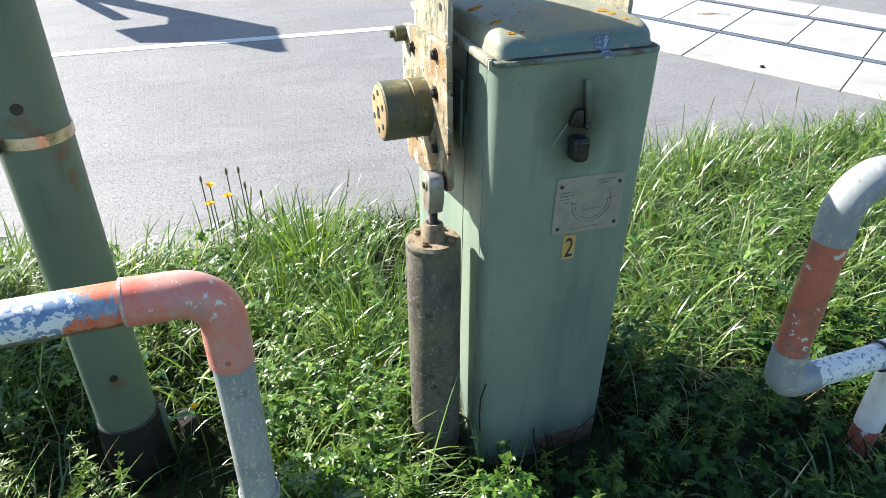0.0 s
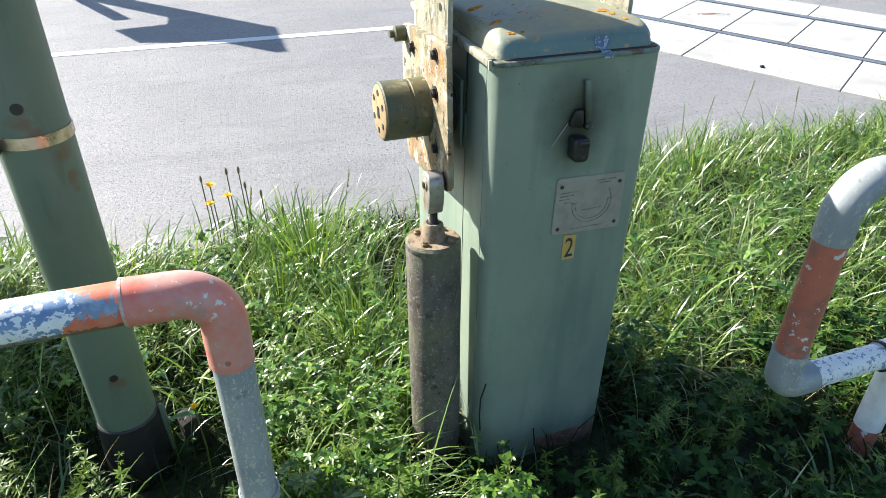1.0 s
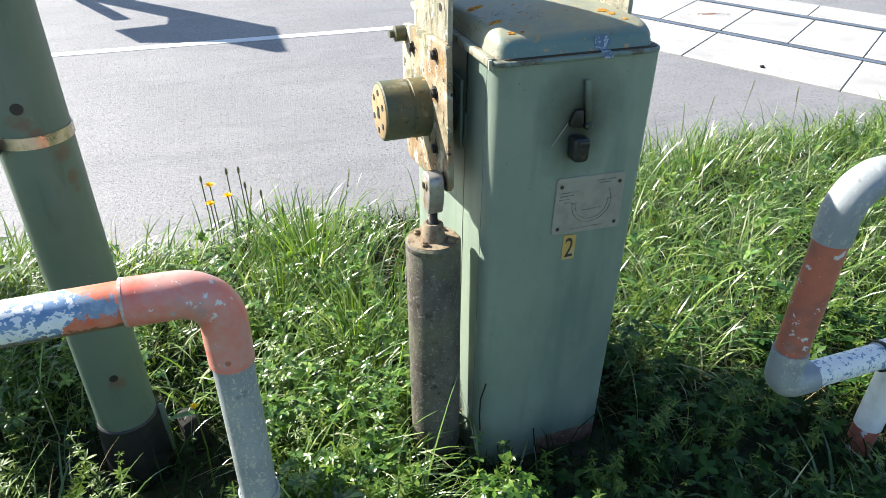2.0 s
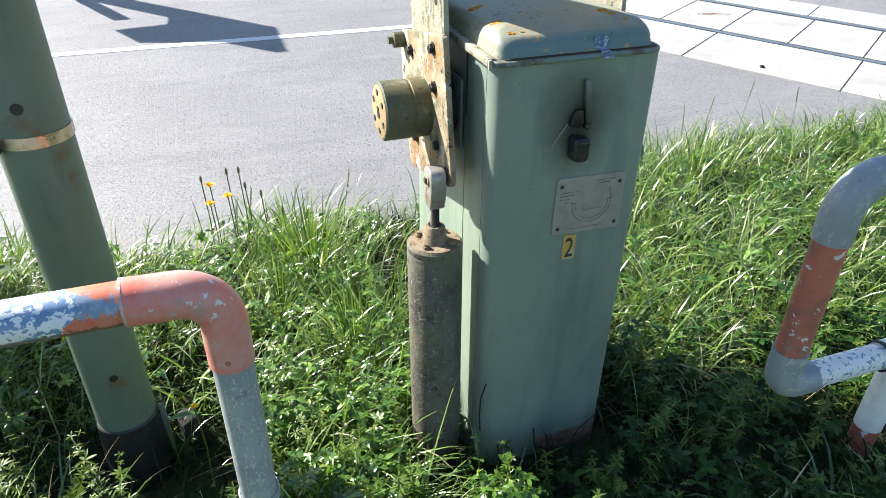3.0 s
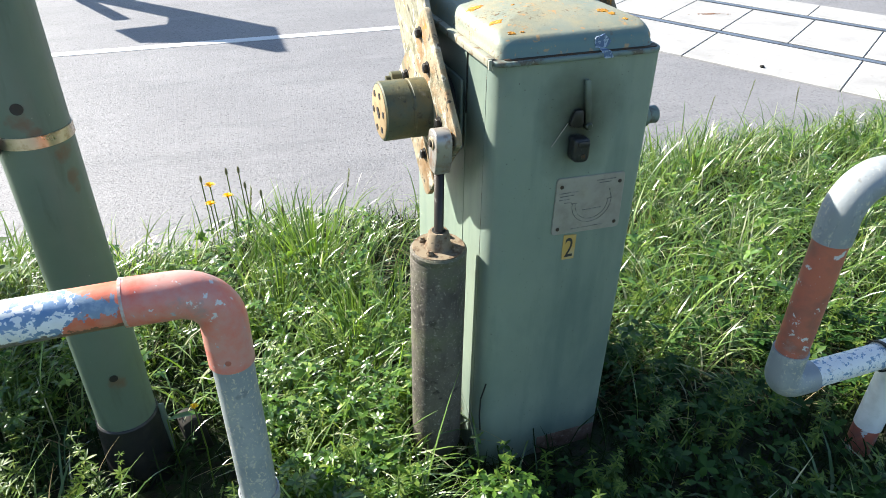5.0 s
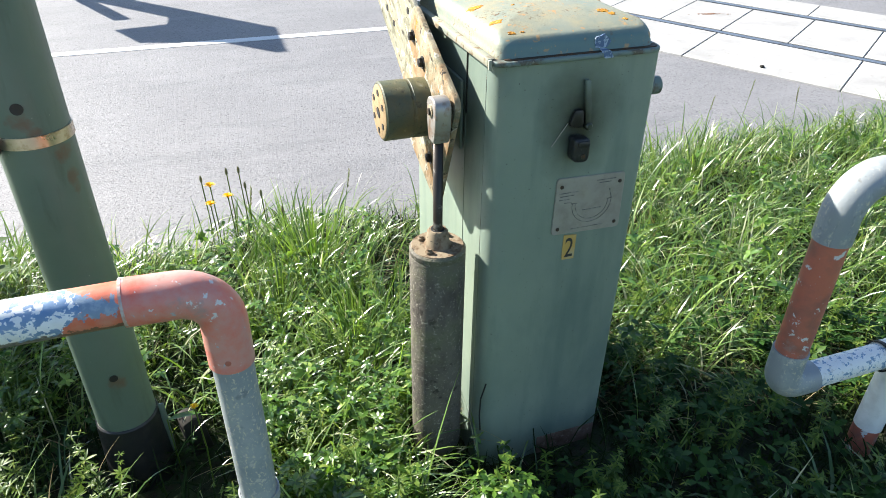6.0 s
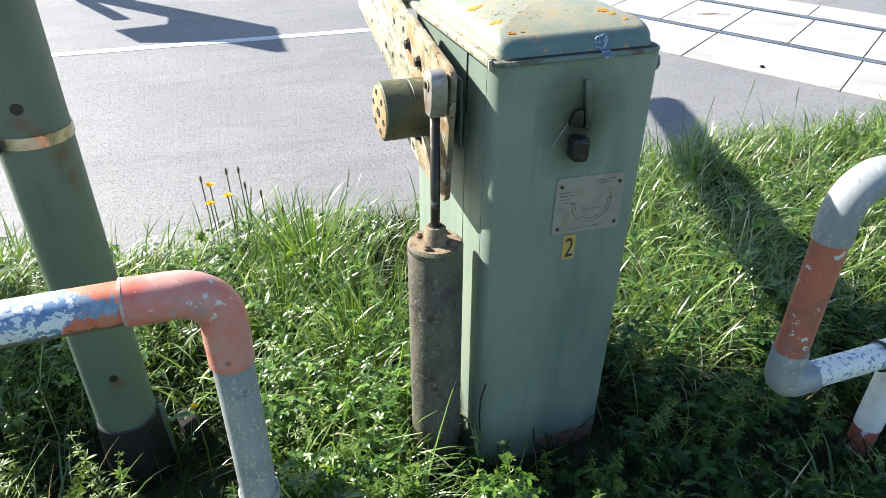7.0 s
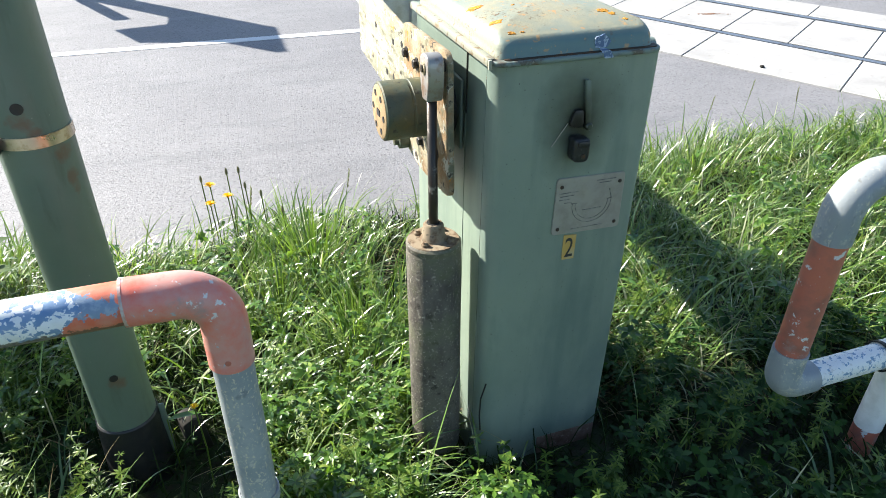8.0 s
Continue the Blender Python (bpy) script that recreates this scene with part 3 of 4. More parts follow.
    part("lock_boss", outline_slab(rounded([(-0.010, 1.038), (0.028, 1.033), (0.026, 1.074), (0.004, 1.078)], 0.014), y - 0.012, y, "y", 0.005), M_DARK, cab)
    lock = part("padlock", outline_slab(rounded([(-0.004, 0.962), (0.036, 0.960), (0.037, 1.016), (-0.003, 1.019)], [0.016, 0.016, 0.011, 0.011]), y - 0.036, y, "y", 0.008, 3), M_LOCK, cab, "black weathered lock cover")
    part("lock_flap", outline_slab(rounded([(0.003, 1.000), (0.031, 0.999), (0.031, 1.013), (0.003, 1.014)], 0.005), y - 0.040, y - 0.034, "y", 0.002), M_SHOE, lock)
    part("lock_button", turned([(0, 0.006), (0.004, 0.005)], (0.018, y - 0.035, 0.978), (0, -1, 0), 12), M_NUT, lock)
    part("dry_stalk", tube([(-0.009, y - 0.004, 1.046), (-0.026, y - 0.006, 1.024), (-0.044, y - 0.004, 0.995)], 0.0011, 6, wall=0.0004), M_LABEL, cab, "pale dry stalk")
    # type plate with rivets, an arc drawing and lines too worn to read
    lp = part("type_plate", outline_slab(rounded([(-0.021, 0.763), (0.163, 0.757), (0.160, 0.906), (-0.019, 0.912)], 0.010), y - 0.004, y - 0.0005, "y", 0.001, 1), M_LABEL, cab, "worn beige metal plate with an arc drawing")
    yp = y - 0.0044
    for px, pz in ((-0.006, 0.890), (0.147, 0.884), (-0.006, 0.778), (0.148, 0.774)):
        part("rivet", turned([(0, 0.0048), (0.0015, 0.0045), (0.0028, 0.002)], (px, yp, pz), (0, -1, 0), 12), M_NUT, lp)
    bm = bmesh.new()
    for r in (0.052, 0.043):
        merge(flat_arc(0.078, 0.838, r, 175, 365, yp), bm)
    for a in (175, 365):
        c, s = math.cos(radians(a)), math.sin(radians(a))
        rod((0.078 + 0.040 * c, yp, 0.838 + 0.040 * s), (0.078 + 0.055 * c, yp, 0.838 + 0.055 * s), 0.0009, 4, bm)
    rod((0.130, yp, 0.842), (0.122, yp, 0.868), 0.0014, 5, bm)
    part("arc_drawing", bm, M_INK, lp)
    for x0, z0, n in ((-0.012, 0.872, 0.05), (-0.008, 0.864, 0.036), (0.085, 0.893, 0.05), (0.092, 0.886, 0.032), (0.055, 0.820, 0.05), (-0.010, 0.855, 0.028), (0.03, 0.772, 0.085), (0.004, 0.846, 0.02)):
        part("worn_line", block((x0, yp - 0.0006, z0), (x0 + n, yp + 0.0002, z0 + 0.0022)), M_INK, lp)
    # number sticker
    st = part("number_sticker", outline_slab(rounded([(0.016, 0.686), (0.049, 0.685), (0.050, 0.753), (0.016, 0.756)], 0.002), y - 0.0022, y - 0.0003, "y"), M_YEL, cab, "yellow sticker with the number 2")
    cu = bpy.data.curves.new("numeral", "FONT")
    cu.body, cu.size, cu.extrude, cu.align_x = "2", 0.078, 0.0003, "CENTER"
    cu.materials.append(M_NUM)
    tx = new("numeral", cu)
    tx.parent, tx.location, tx.rotation_euler, tx.scale = st, (0.0325, y - 0.0027, 0.693), (radians(90), 0, 0), (0.66, 1.0, 1.0)
    # thin cable up the front corner, and the foot
    part("earth_wire", tube([(-0.185, y - 0.004, 0.16), (-0.19, y - 0.005, 0.22), (-0.188, y - 0.004, 0.28), (-0.175, y - 0.004, 0.33)], 0.0022, 8, wall=0.001), M_DARK, cab)
    part("base_strip", block((0.0, -d - 0.004, -0.02), (0.188, -d + 0.002, 0.062), 0.003), M_BASE, cab, "rusty strip along the foot")
    for lx, ly, r0 in ((-0.150, -0.050, 0.017), (-0.152, -0.178, 0.015), (0.098, -0.179, 0.012), (0.112, -0.196, 0.008), (-0.143, -0.238, 0.008), (-0.118, -0.238, 0.004), (-0.08, -0.10, 0.004), (0.13, -0.222, 0.006)):
        bm = bmesh.new()
        rings = []
        for f, hgt in ((1.0, -0.0008), (0.8, 0.0010), (0.45, 0.0013), (0.12, 0.0012)):
            ring = []
            for k in range(22):
                a = 2 * math.pi * k / 22
                rr = r0 * f * (1 + 0.6 * noise.noise((math.cos(a) * 2.2 + lx * 40, math.sin(a) * 1.7, ly * 40)))
                x_, y_ = lx + rr * math.cos(a) * 1.15, ly + rr * math.sin(a) * 0.8
                ring.append(bm.verts.new((x_, y_, (over.ray_cast(Vector((x_, y_, 2.0)), Vector((0, 0, -1)))[0] or Vector((0, 0, 1.2))).z + hgt + 0.001 * noise.noise((x_ * 300, y_ * 300, 1)))))
            rings.append(ring)
        for a_, b_ in zip(rings, rings[1:]):
            for k in range(22):
                bm.faces.new((a_[k], a_[(k + 1) % 22], b_[(k + 1) % 22], b_[k]))
        bm.faces.new(rings[-1])
        part("lichen_patch", bm, M_LICHEN, lid, "orange lichen crust")
    for ob in cab.children:
        if ob.name.split(".")[0] in ("lock_lever", "lock_boss", "padlock", "dry_stalk", "type_plate", "number_sticker"):
            ob.location.x -= 0.006
    return cab


build_cabinet()


# ---- barrier arm: everything that turns with the shaft; local zero lies on the shaft, in the middle of the cabinet ----
PLATE_X = 0.249


def build_arm():
    arm = thing("road_barrier", CX, AX_Y, AX_Z, "cream flaking steel barrier arm fork on a shaft, swinging down", "barrier")
    shape = rounded([(-0.151, 0.186), (-0.180, -0.150), (0.150, -0.192), (0.186, 0.04), (0.176, 0.158)], [0.03, 0.03, 0.03, 0.05, 0.02])
    for s, px_ in ((-1, PLATE_X), (1, PLATE_X - 0.020)):
        a, b = sorted((s * px_, s * (px_ - 0.014)))
        part("hub_plate", outline_slab(shape, a, b, "x", 0.002), M_PLATE, arm, "rusty cream plate with lichen")
        a, b = sorted((s * (px_ - 0.015), s * (px_ - 0.027)))
        part("fork_beam", outline_slab(rounded([(-0.115, 0.02), (0.130, 0.02), (0.105, 0.74), (-0.125, 0.74)], 0.015), a, b, "x", 0.002), M_ARM, arm, "white flaking fork beam")
        a, b = sorted((s * (px_ - 0.028), s * (px_ - 0.075)))
        part("beam_flange", block((a, 0.084, 0.20), (b, 0.093, 0.73), 0.002), M_ARM, arm)
        # nuts and bolts
        for y, z in ((-0.083, 0.148), (-0.084, 0.062), (-0.088, -0.072), (0.09, 0.118), (0.10, 0.02), (0.078, -0.095)):
            bm = bmesh.new()
            turned([(0, 0.015), (0.002, 0.015)], (s * px_, y, z), (s, 0, 0), 20, bm)
            hexnut((s * (px_ + 0.002), y, z), (s, 0, 0), 0.0115, 0.009, bm)
            rod((s * (px_ + 0.009), y, z), (s * (px_ + 0.012), y, z), 0.006, 12, bm)
            part("bolt", bm, M_DARK, arm)
        for y, z in ((-0.05, 0.33), (0.05, 0.33), (-0.04, 0.52), (0.06, 0.40), (-0.07, 0.245)):
            bm = bmesh.new()
            turned([(0, 0.009), (0.0012, 0.0088)], (s * (px_ - 0.0152), y, z), (s, 0, 0), 14, bm)
            part("drill_hole", bm, M_DARK, arm)
    # hub on the near flank of the arm, with a drilled end face
    x0 = -0.36
    hub = part("hub", turned([(0.0, 0.066), (0.003, 0.070), (0.064, 0.070), (0.066, 0.0685), (0.070, 0.0685), (0.072, 0.070), (0.114, 0.070)], (x0, 0, 0), (1, 0, 0), 48), M_HUB, arm, "dull green hub drum")
    part("hub_face", turned([(0, 0.0), (0, 0.060), (0.002, 0.064), (0.004, 0.064)], (x0 - 0.003, 0, 0), (1, 0, 0), 40), M_FACE, hub, "ochre drilled end face")
    for k in range(6):
        a = radians(60 * k + 30)
        part("drill_hole", turned([(0, 0.0075), (0.002, 0.0075)], (x0 - 0.0045, 0.046 * math.cos(a), 0.046 * math.sin(a)), (1, 0, 0), 14), M_DARK, hub)
    part("key_slot", outline_slab(rounded([(-0.008, -0.015), (0.008, -0.015), (0.009, 0.010), (0.004, 0.013), (-0.008, 0.010)], 0.005), x0 - 0.0048, x0 - 0.002, "x"), M_DARK, hub)
    part("shaft", rod((-0.25, 0, 0), (0.262, 0, 0), 0.032, 28), M_DARK, arm)
    part("shaft_collar", turned([(0, 0.055), (0.03, 0.055), (0.034, 0.05)], (PLATE_X - 0.021, 0, 0), (1, 0, 0), 28), M_HUB, arm)
    # long stop bolt and the two crank pins
    bm = bmesh.new()
    rod((-PLATE_X, 0.154, 0.136), (-0.290, 0.154, 0.136), 0.009, 16, bm)
    turned([(0, 0.019), (0.026, 0.019), (0.028, 0.016)], (-0.250, 0.154, 0.136), (-1, 0, 0), 20, bm)
    part("stop_bolt", bm, M_HUB, arm)
    py, pz = -0.147, -0.132
    part("crank_pin", rod((-0.235, py, pz), (-0.293, py, pz), 0.013, 18), M_NUT, arm)
    bm = bmesh.new()
    turned([(0, 0.026), (0.018, 0.026), (0.020, 0.021), (0.046, 0.021), (0.051, 0.014)], (0.220, py, pz), (1, 0, 0), 22, bm)
    part("crank_pin", bm, M_LIP, arm)
    # bridge between the beams, and the boom
    part("bridge", block((-0.215, -0.09, 0.64), (0.203, 0.08, 0.70), 0.006), M_ARM, arm)
    # Added out of view, to broaden the arm's shadow on the grass.
    part("boom_shadow_box", outline_slab([(-0.13, 0.62), (0.0, 0.62), (-0.005, 1.35), (-0.12, 1.35)], -0.205, 0.205, "x", 0.006), M_BOOM, arm, "unseen white flat box at the boom's root, added to broaden its shadow")
    part("boom", outline_slab([(-0.10, 0.60), (0.06, 0.60), (0.055, 1.4), (0.03, 4.6), (-0.04, 4.6), (-0.07, 1.4)], -0.10, 0.10, "x", 0.006), M_BOOM, arm, "white box-section boom")
    return arm


ARM = build_arm()

# ---- damper: a cylinder hinged at its foot, whose rod follows the crank pin ----
DX, DY, DZ = 0.447, 1.312, 0.03


def build_damper():
    dm = thing("damper", DX, DY, DZ, "brown weathered hydraulic damper standing beside the cabinet", "damper")
    cyl = part("cylinder", turned([(0.024, 0.030), (0.026, 0.052), (0.036, 0.063), (0.052, 0.068), (0.685, 0.068), (0.690, 0.0665), (0.693, 0.068), (0.704, 0.068), (0.709, 0.064), (0.709, 0.0)], (0, 0, 0), (0, 0, 1), 48), M_CYL, dm)
    part("end_cap", turned([(0, 0.0), (0, 0.0635), (0.003, 0.062), (0.003, 0.0)][1:], (0, 0, 0.7085), (0, 0, 1), 48), M_CYLTOP, cyl, "dusty rust-brown end cap")
    part("hinge_lug", block((-0.018, -0.022, -0.05), (0.018, 0.022, 0.03), 0.006), M_NUT, cyl)
    gl = part("gland", turned([(0, 0.034), (0.012, 0.028), (0.038, 0.025), (0.043, 0.021), (0.043, 0.0)], (0, 0, 0.711), (0, 0, 1), 28), M_CYLTOP, cyl)
    part("seal", turned([(0, 0.017), (0.002, 0.016)], (0, 0, 0.7535), (0, 0, 1), 24), M_DARK, gl)
    for k in range(4):
        a = radians(45 + 90 * k)
        bm = bmesh.new()
        hexnut((0.045 * math.cos(a), 0.045 * math.sin(a), 0.711), (0, 0, 1), 0.009, 0.007, bm)
        rod((0.045 * math.cos(a), 0.045 * math.sin(a), 0.717), (0.045 * math.cos(a), 0.045 * math.sin(a), 0.723), 0.005, 10, bm)
        part("cap_nut", bm, M_CYLTOP, cyl)
    # rod: its own zero lies at the crank pin
    rd = new("piston_rod")
    me = bpy.data.meshes.new("piston_rod")
    bm = rod((0, 0, -0.60), (0, 0, -0.05), 0.0115, 20)
    bm.normal_update()
    for f in bm.faces:
        f.smooth = len(f.verts) == 4
    bm.to_mesh(me)
    bm.free()
    me.materials.append(M_ROD)
    bpy.data.objects.remove(rd)
    rd = new("piston_rod", me)
    rd.parent = dm
    eye_ = rounded([(-0.017, -0.070), (0.017, -0.070), (0.030, -0.030), (0.030, 0.030), (-0.030, 0.030), (-0.030, -0.030)], [0.004, 0.004, 0.02, 0.03, 0.03, 0.02])
    cv = part("clevis", outline_slab(eye_, -0.017, 0.020, "x", 0.004, 3), M_CLEVIS, rd, "worn zinc rod eye")
    part("pin_washer", turned([(0, 0.015), (0.003, 0.014)], (-0.017, 0, 0), (-1, 0, 0), 20), M_PLATE, cv)
    part("pin_head", turned([(0, 0.008), (0.004, 0.007)], (-0.020, 0, 0), (-1, 0, 0), 16), M_NUT, cv)
    return dm, rd


DAMPER, ROD = build_damper()


# ---- signal pole ----
def build_pole():
    px, py, r = -0.378, 1.579, 0.077
    po = thing("signal_pole", px, py, 0, "green painted steel pole with a steel band in a black shoe", "pole")
    body = part("pole_tube", tube([(0, 0, -0.1), (0, 0, 1.5), (0, 0, 3.4)], r, 48), M_POLE, po)
    for x, z, rr in ((0.002, 1.104, 0.0125), (0.013, 0.378, 0.0105)):
        a = math.sqrt(r * r - x * x)
        n = Vector((x, -a, 0)).normalized()
        part("cable_hole", turned([(0, rr), (0.003, rr * 0.96)], Vector((x, -a, z)) - n * 0.0012, n, 20), M_DARK, body)
    bm = bmesh.new()
    turned([(0, r), (0, r + 0.003), (0.026, r + 0.003), (0.026, r)], (0, 0, 1.017), (0, 0, 1), 48, bm)
    part("steel_band", bm, M_BAND, po, "shiny steel clamp band")
    part("band_buckle", block((-0.092, -0.078, 1.008), (-0.056, -0.040, 1.050), 0.004), M_SHOE, po)
    shoe = part("shoe", turned([(0, r + 0.018), (0.18, r + 0.012), (0.318, r + 0.005), (0.323, r + 0.001)], (0, 0, -0.13), (0, 0, 1), 40), M_SHOE, po, "black bitumen-coated pole shoe")
    part("shoe_seam", block((r + 0.006, -0.012, -0.1), (r + 0.022, -0.004, 0.20), 0.002), M_POLE, shoe)
    return po


build_pole()
st = outline_slab(rounded([(-0.035, 0), (0.035, 0), (0.03, 0.20), (0.0, 0.215), (-0.028, 0.21)], 0.01), -0.03, 0.03, "y", 0.006)
stake = tagged(part("ground_stake", st, M_WOOD), "short dark weathered stake beside the pole in the grass", "stake")
stake.matrix_world = pose(-0.215, 1.62, -0.10, 4, -6, 20)


# ---- pipe railings ----
def build_left_rail():
    x, y, z, r = -0.050, 1.041, 0.910, 0.0395
    ra = thing("pipe_railing", x, y, 0, "tubular railing with flaking white, blue and red paint", "railing")
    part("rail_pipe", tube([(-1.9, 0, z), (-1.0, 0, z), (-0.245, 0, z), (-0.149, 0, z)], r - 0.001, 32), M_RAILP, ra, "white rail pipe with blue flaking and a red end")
    path = bend((-0.5, 0, z), (0, 0, z - 0.004), (0, 0, 0.3), 0.072, 14)
    path = [Vector((-0.150, 0, z))] + path + [Vector((0, 0, 0.742))]
    el = part("elbow", tube(path, r + 0.003, 32), M_RED, ra, "salmon red elbow fitting")
    part("elbow_rim", tube([(-0.152, 0, z), (-0.147, 0, z)], r + 0.0036, 32), M_RIM, el)
    part("rivet", turned([(0, 0.006), (0.002, 0.005)], (-0.006, -r - 0.002, 0.768), (0, -1, 0), 14), M_DRED, el)
    part("post", tube([(0, 0, -0.05), (0, 0, 0.4), (0, 0, 0.745)], r - 0.001, 32), M_GREYP, ra, "bare grey post with pale flecks")
    part("post_ring", tube([(0, 0, 0.352), (0, 0, 0.375)], r + 0.004, 32), M_GREYP, ra)
    return ra


def build_right_rail():
    x, y, r = 1.240, 0.93, 0.0385
    ra = thing("pipe_railing", x, y, 0, "stepped tubular railing in worn grey, red and white paint", "railing")
    zt, zb = 0.965, 0.388
    # upper rail going away to the far end, with its elbow
    path = bend((0.5, 0, zt), (0, 0, zt), (0, 0, 0.5), 0.082, 14)
    part("elbow", tube([Vector((0.14, 0, zt))] + path + [Vector((0, 0, 0.822))], r + 0.004, 32), M_GREYP, ra, "grey elbow fitting")
    part("rail_pipe", tube([(0.135, 0, zt), (0.6, 0, zt), (1.4, 0, zt)], r - 0.001, 32), M_WHITEP, ra)
    part("riser", tube([(0, 0, 0.825), (0, 0, 0.66), (0, 0, 0.49)], r, 32), M_DRED, ra, "worn red riser pipe")
    path = bend((0, 0, 0.7), (0, 0, zb), (0.4, 0, zb), 0.05, 14)
    part("elbow", tube([Vector((0, 0, 0.505))] + path + [Vector((0.098, 0, zb))], r + 0.004, 32), M_GREYP, ra, "grey lower elbow fitting")
    part("link_pipe", tube([(0.095, 0, zb), (0.2, 0, zb), (0.40, 0, zb)], r - 0.003, 32), M_WHITEP, ra, "flaking white link pipe")
    part("coupling", tube([(0.335, 0, zb), (0.44, 0, zb), (0.52, 0, zb)], r + 0.002, 32), M_WHITEP, ra)
    part("coupling_ring", tube([(0.331, 0, zb), (0.341, 0, zb)], r + 0.0045, 32), M_DARK, ra)
    part("post", tube([(0.425, 0, 0.10), (0.425, 0, 0.25), (0.425, 0, zb)], r, 32), M_WHITE2, ra, "white post top")
    part("post_foot", tube([(0.425, 0, -0.08), (0.425, 0, 0.02), (0.425, 0, 0.103)], r - 0.002, 32), M_DRED, ra, "red post foot")
    return ra


build_left_rail()
build_right_rail()


# ---- signal on the far side of the road; its shadow falls on the asphalt ----
def build_far_signal():
    sg = thing("crossing_signal", -1.9, 9.0, 0, "white crossing signal with slanting boards on the far roadside", "signal")
    part("mast", outline_slab([(0.2, 0), (0.51, 0), (0.03, 2.47), (-0.39, 2.47)], -0.03, 0.03), M_SIGN, sg)
    part("signal_head", outline_slab([(-0.79, 2.46), (0.03, 2.47), (0.0, 2.0), (-0.76, 2.04)], -0.045, 0.045), M_SIGN, sg)
    part("slanted_board", outline_slab([(-0.76, 2.1), (-1.28, 1.39), (-1.01, 1.17), (-0.47, 1.61), (-0.2, 1.62), (-0.2, 2.1)], -0.02, 0.02), M_SIGN, sg)
    part("strut", outline_slab([(-0.02, 0.66), (0.08, 0.79), (-0.55, 1.26), (-0.68, 1.15)], -0.02, 0.02), M_SIGN, sg)


build_far_signal()


# ---- plants of the verge ----
rng = np.random.default_rng(7)
KEEP_OUT = [(0.525, 0.925, 1.22, 1.78)]
ROUND_OUT = [(0.435, 1.31, 0.075), (-0.378, 1.579, 0.085), (-0.05, 1.041, 0.045), (1.665, 0.93, 0.045)]


def clear(x, y, m=0.0):
    ok = np.ones(len(x), bool)
    for a, b, c, d in KEEP_OUT:
        ok &= ~((x > a - m) & (x < b + m) & (y > c - m) & (y < d + m))
    for cx, cy, r in ROUND_OUT:
        ok &= (x - cx) ** 2 + (y - cy) ** 2 > (r + m) ** 2
    return ok


def mesh_from(name, co, faces_per, loops, material, label, category):
    """A mesh from arrays: co (n, 3), and loops (m, faces_per) of corner numbers."""
    me = bpy.data.meshes.new(name)
    me.vertices.add(len(co))
    me.vertices.foreach_set("co", co.astype(np.float32).ravel())
    me.loops.add(loops.size)
    me.loops.foreach_set("vertex_index", loops.astype(np.int32).ravel())
    me.polygons.add(len(loops))
    me.polygons.foreach_set("loop_start", np.arange(0, loops.size, faces_per, dtype=np.int32))
    me.polygons.foreach_set("use_smooth", np.ones(len(loops), bool))
    me.update(calc_edges=True)
    me.materials.append(material)
    return tagged(new(name, me), label, category, kind="stuff")


def blades(name, x, y, length, width, lean, azim, droop, material, label, category, seg=5):
    """Curved grass blades: lean and azim in radians, droop: how far the tip bows over."""
    n = len(x)
    s = np.linspace(0, 1, seg + 1)
    ang = lean[:, None] + droop[:, None] * s[None, :] ** 1.4
    step = length[:, None] / seg
    hor = np.cumsum(np.sin(ang) * step, 1) - np.sin(ang[:, :1]) * step
    ver = np.cumsum(np.cos(ang) * step, 1) - np.cos(ang[:, :1]) * step
    dx, dy = np.cos(azim)[:, None], np.sin(azim)[:, None]
    cx, cy, cz = x[:, None] + dx * hor, y[:, None] + dy * hor, np.maximum(ver, 0.004 - 0.02 * s[None, :] * 0) - 0.01
    twist = azim[:, None] + np.pi / 2 + rng.normal(0, 0.5, (n, 1)) + rng.normal(0, 0.5, (n, 1)) * s[None, :]
    w = width[:, None] * (1 - s[None, :] ** 2.2) * 0.5 + 0.0002
    wx, wy = np.cos(twist) * w, np.sin(twist) * w
    left = np.stack([cx - wx, cy - wy, cz], -1)
    right = np.stack([cx + wx, cy + wy, cz + 0.15 * w], -1)
    co = np.stack([left, right], 2).reshape(n, (seg + 1) * 2, 3)
    k = np.arange(seg)
    q = np.stack([2 * k, 2 * k + 1, 2 * k + 3, 2 * k + 2], -1)
    loops = (q[None] + (np.arange(n) * (seg + 1) * 2)[:, None, None]).reshape(-1, 4)
    return mesh_from(name, co.reshape(-1, 3), 4, loops, material, label, category)


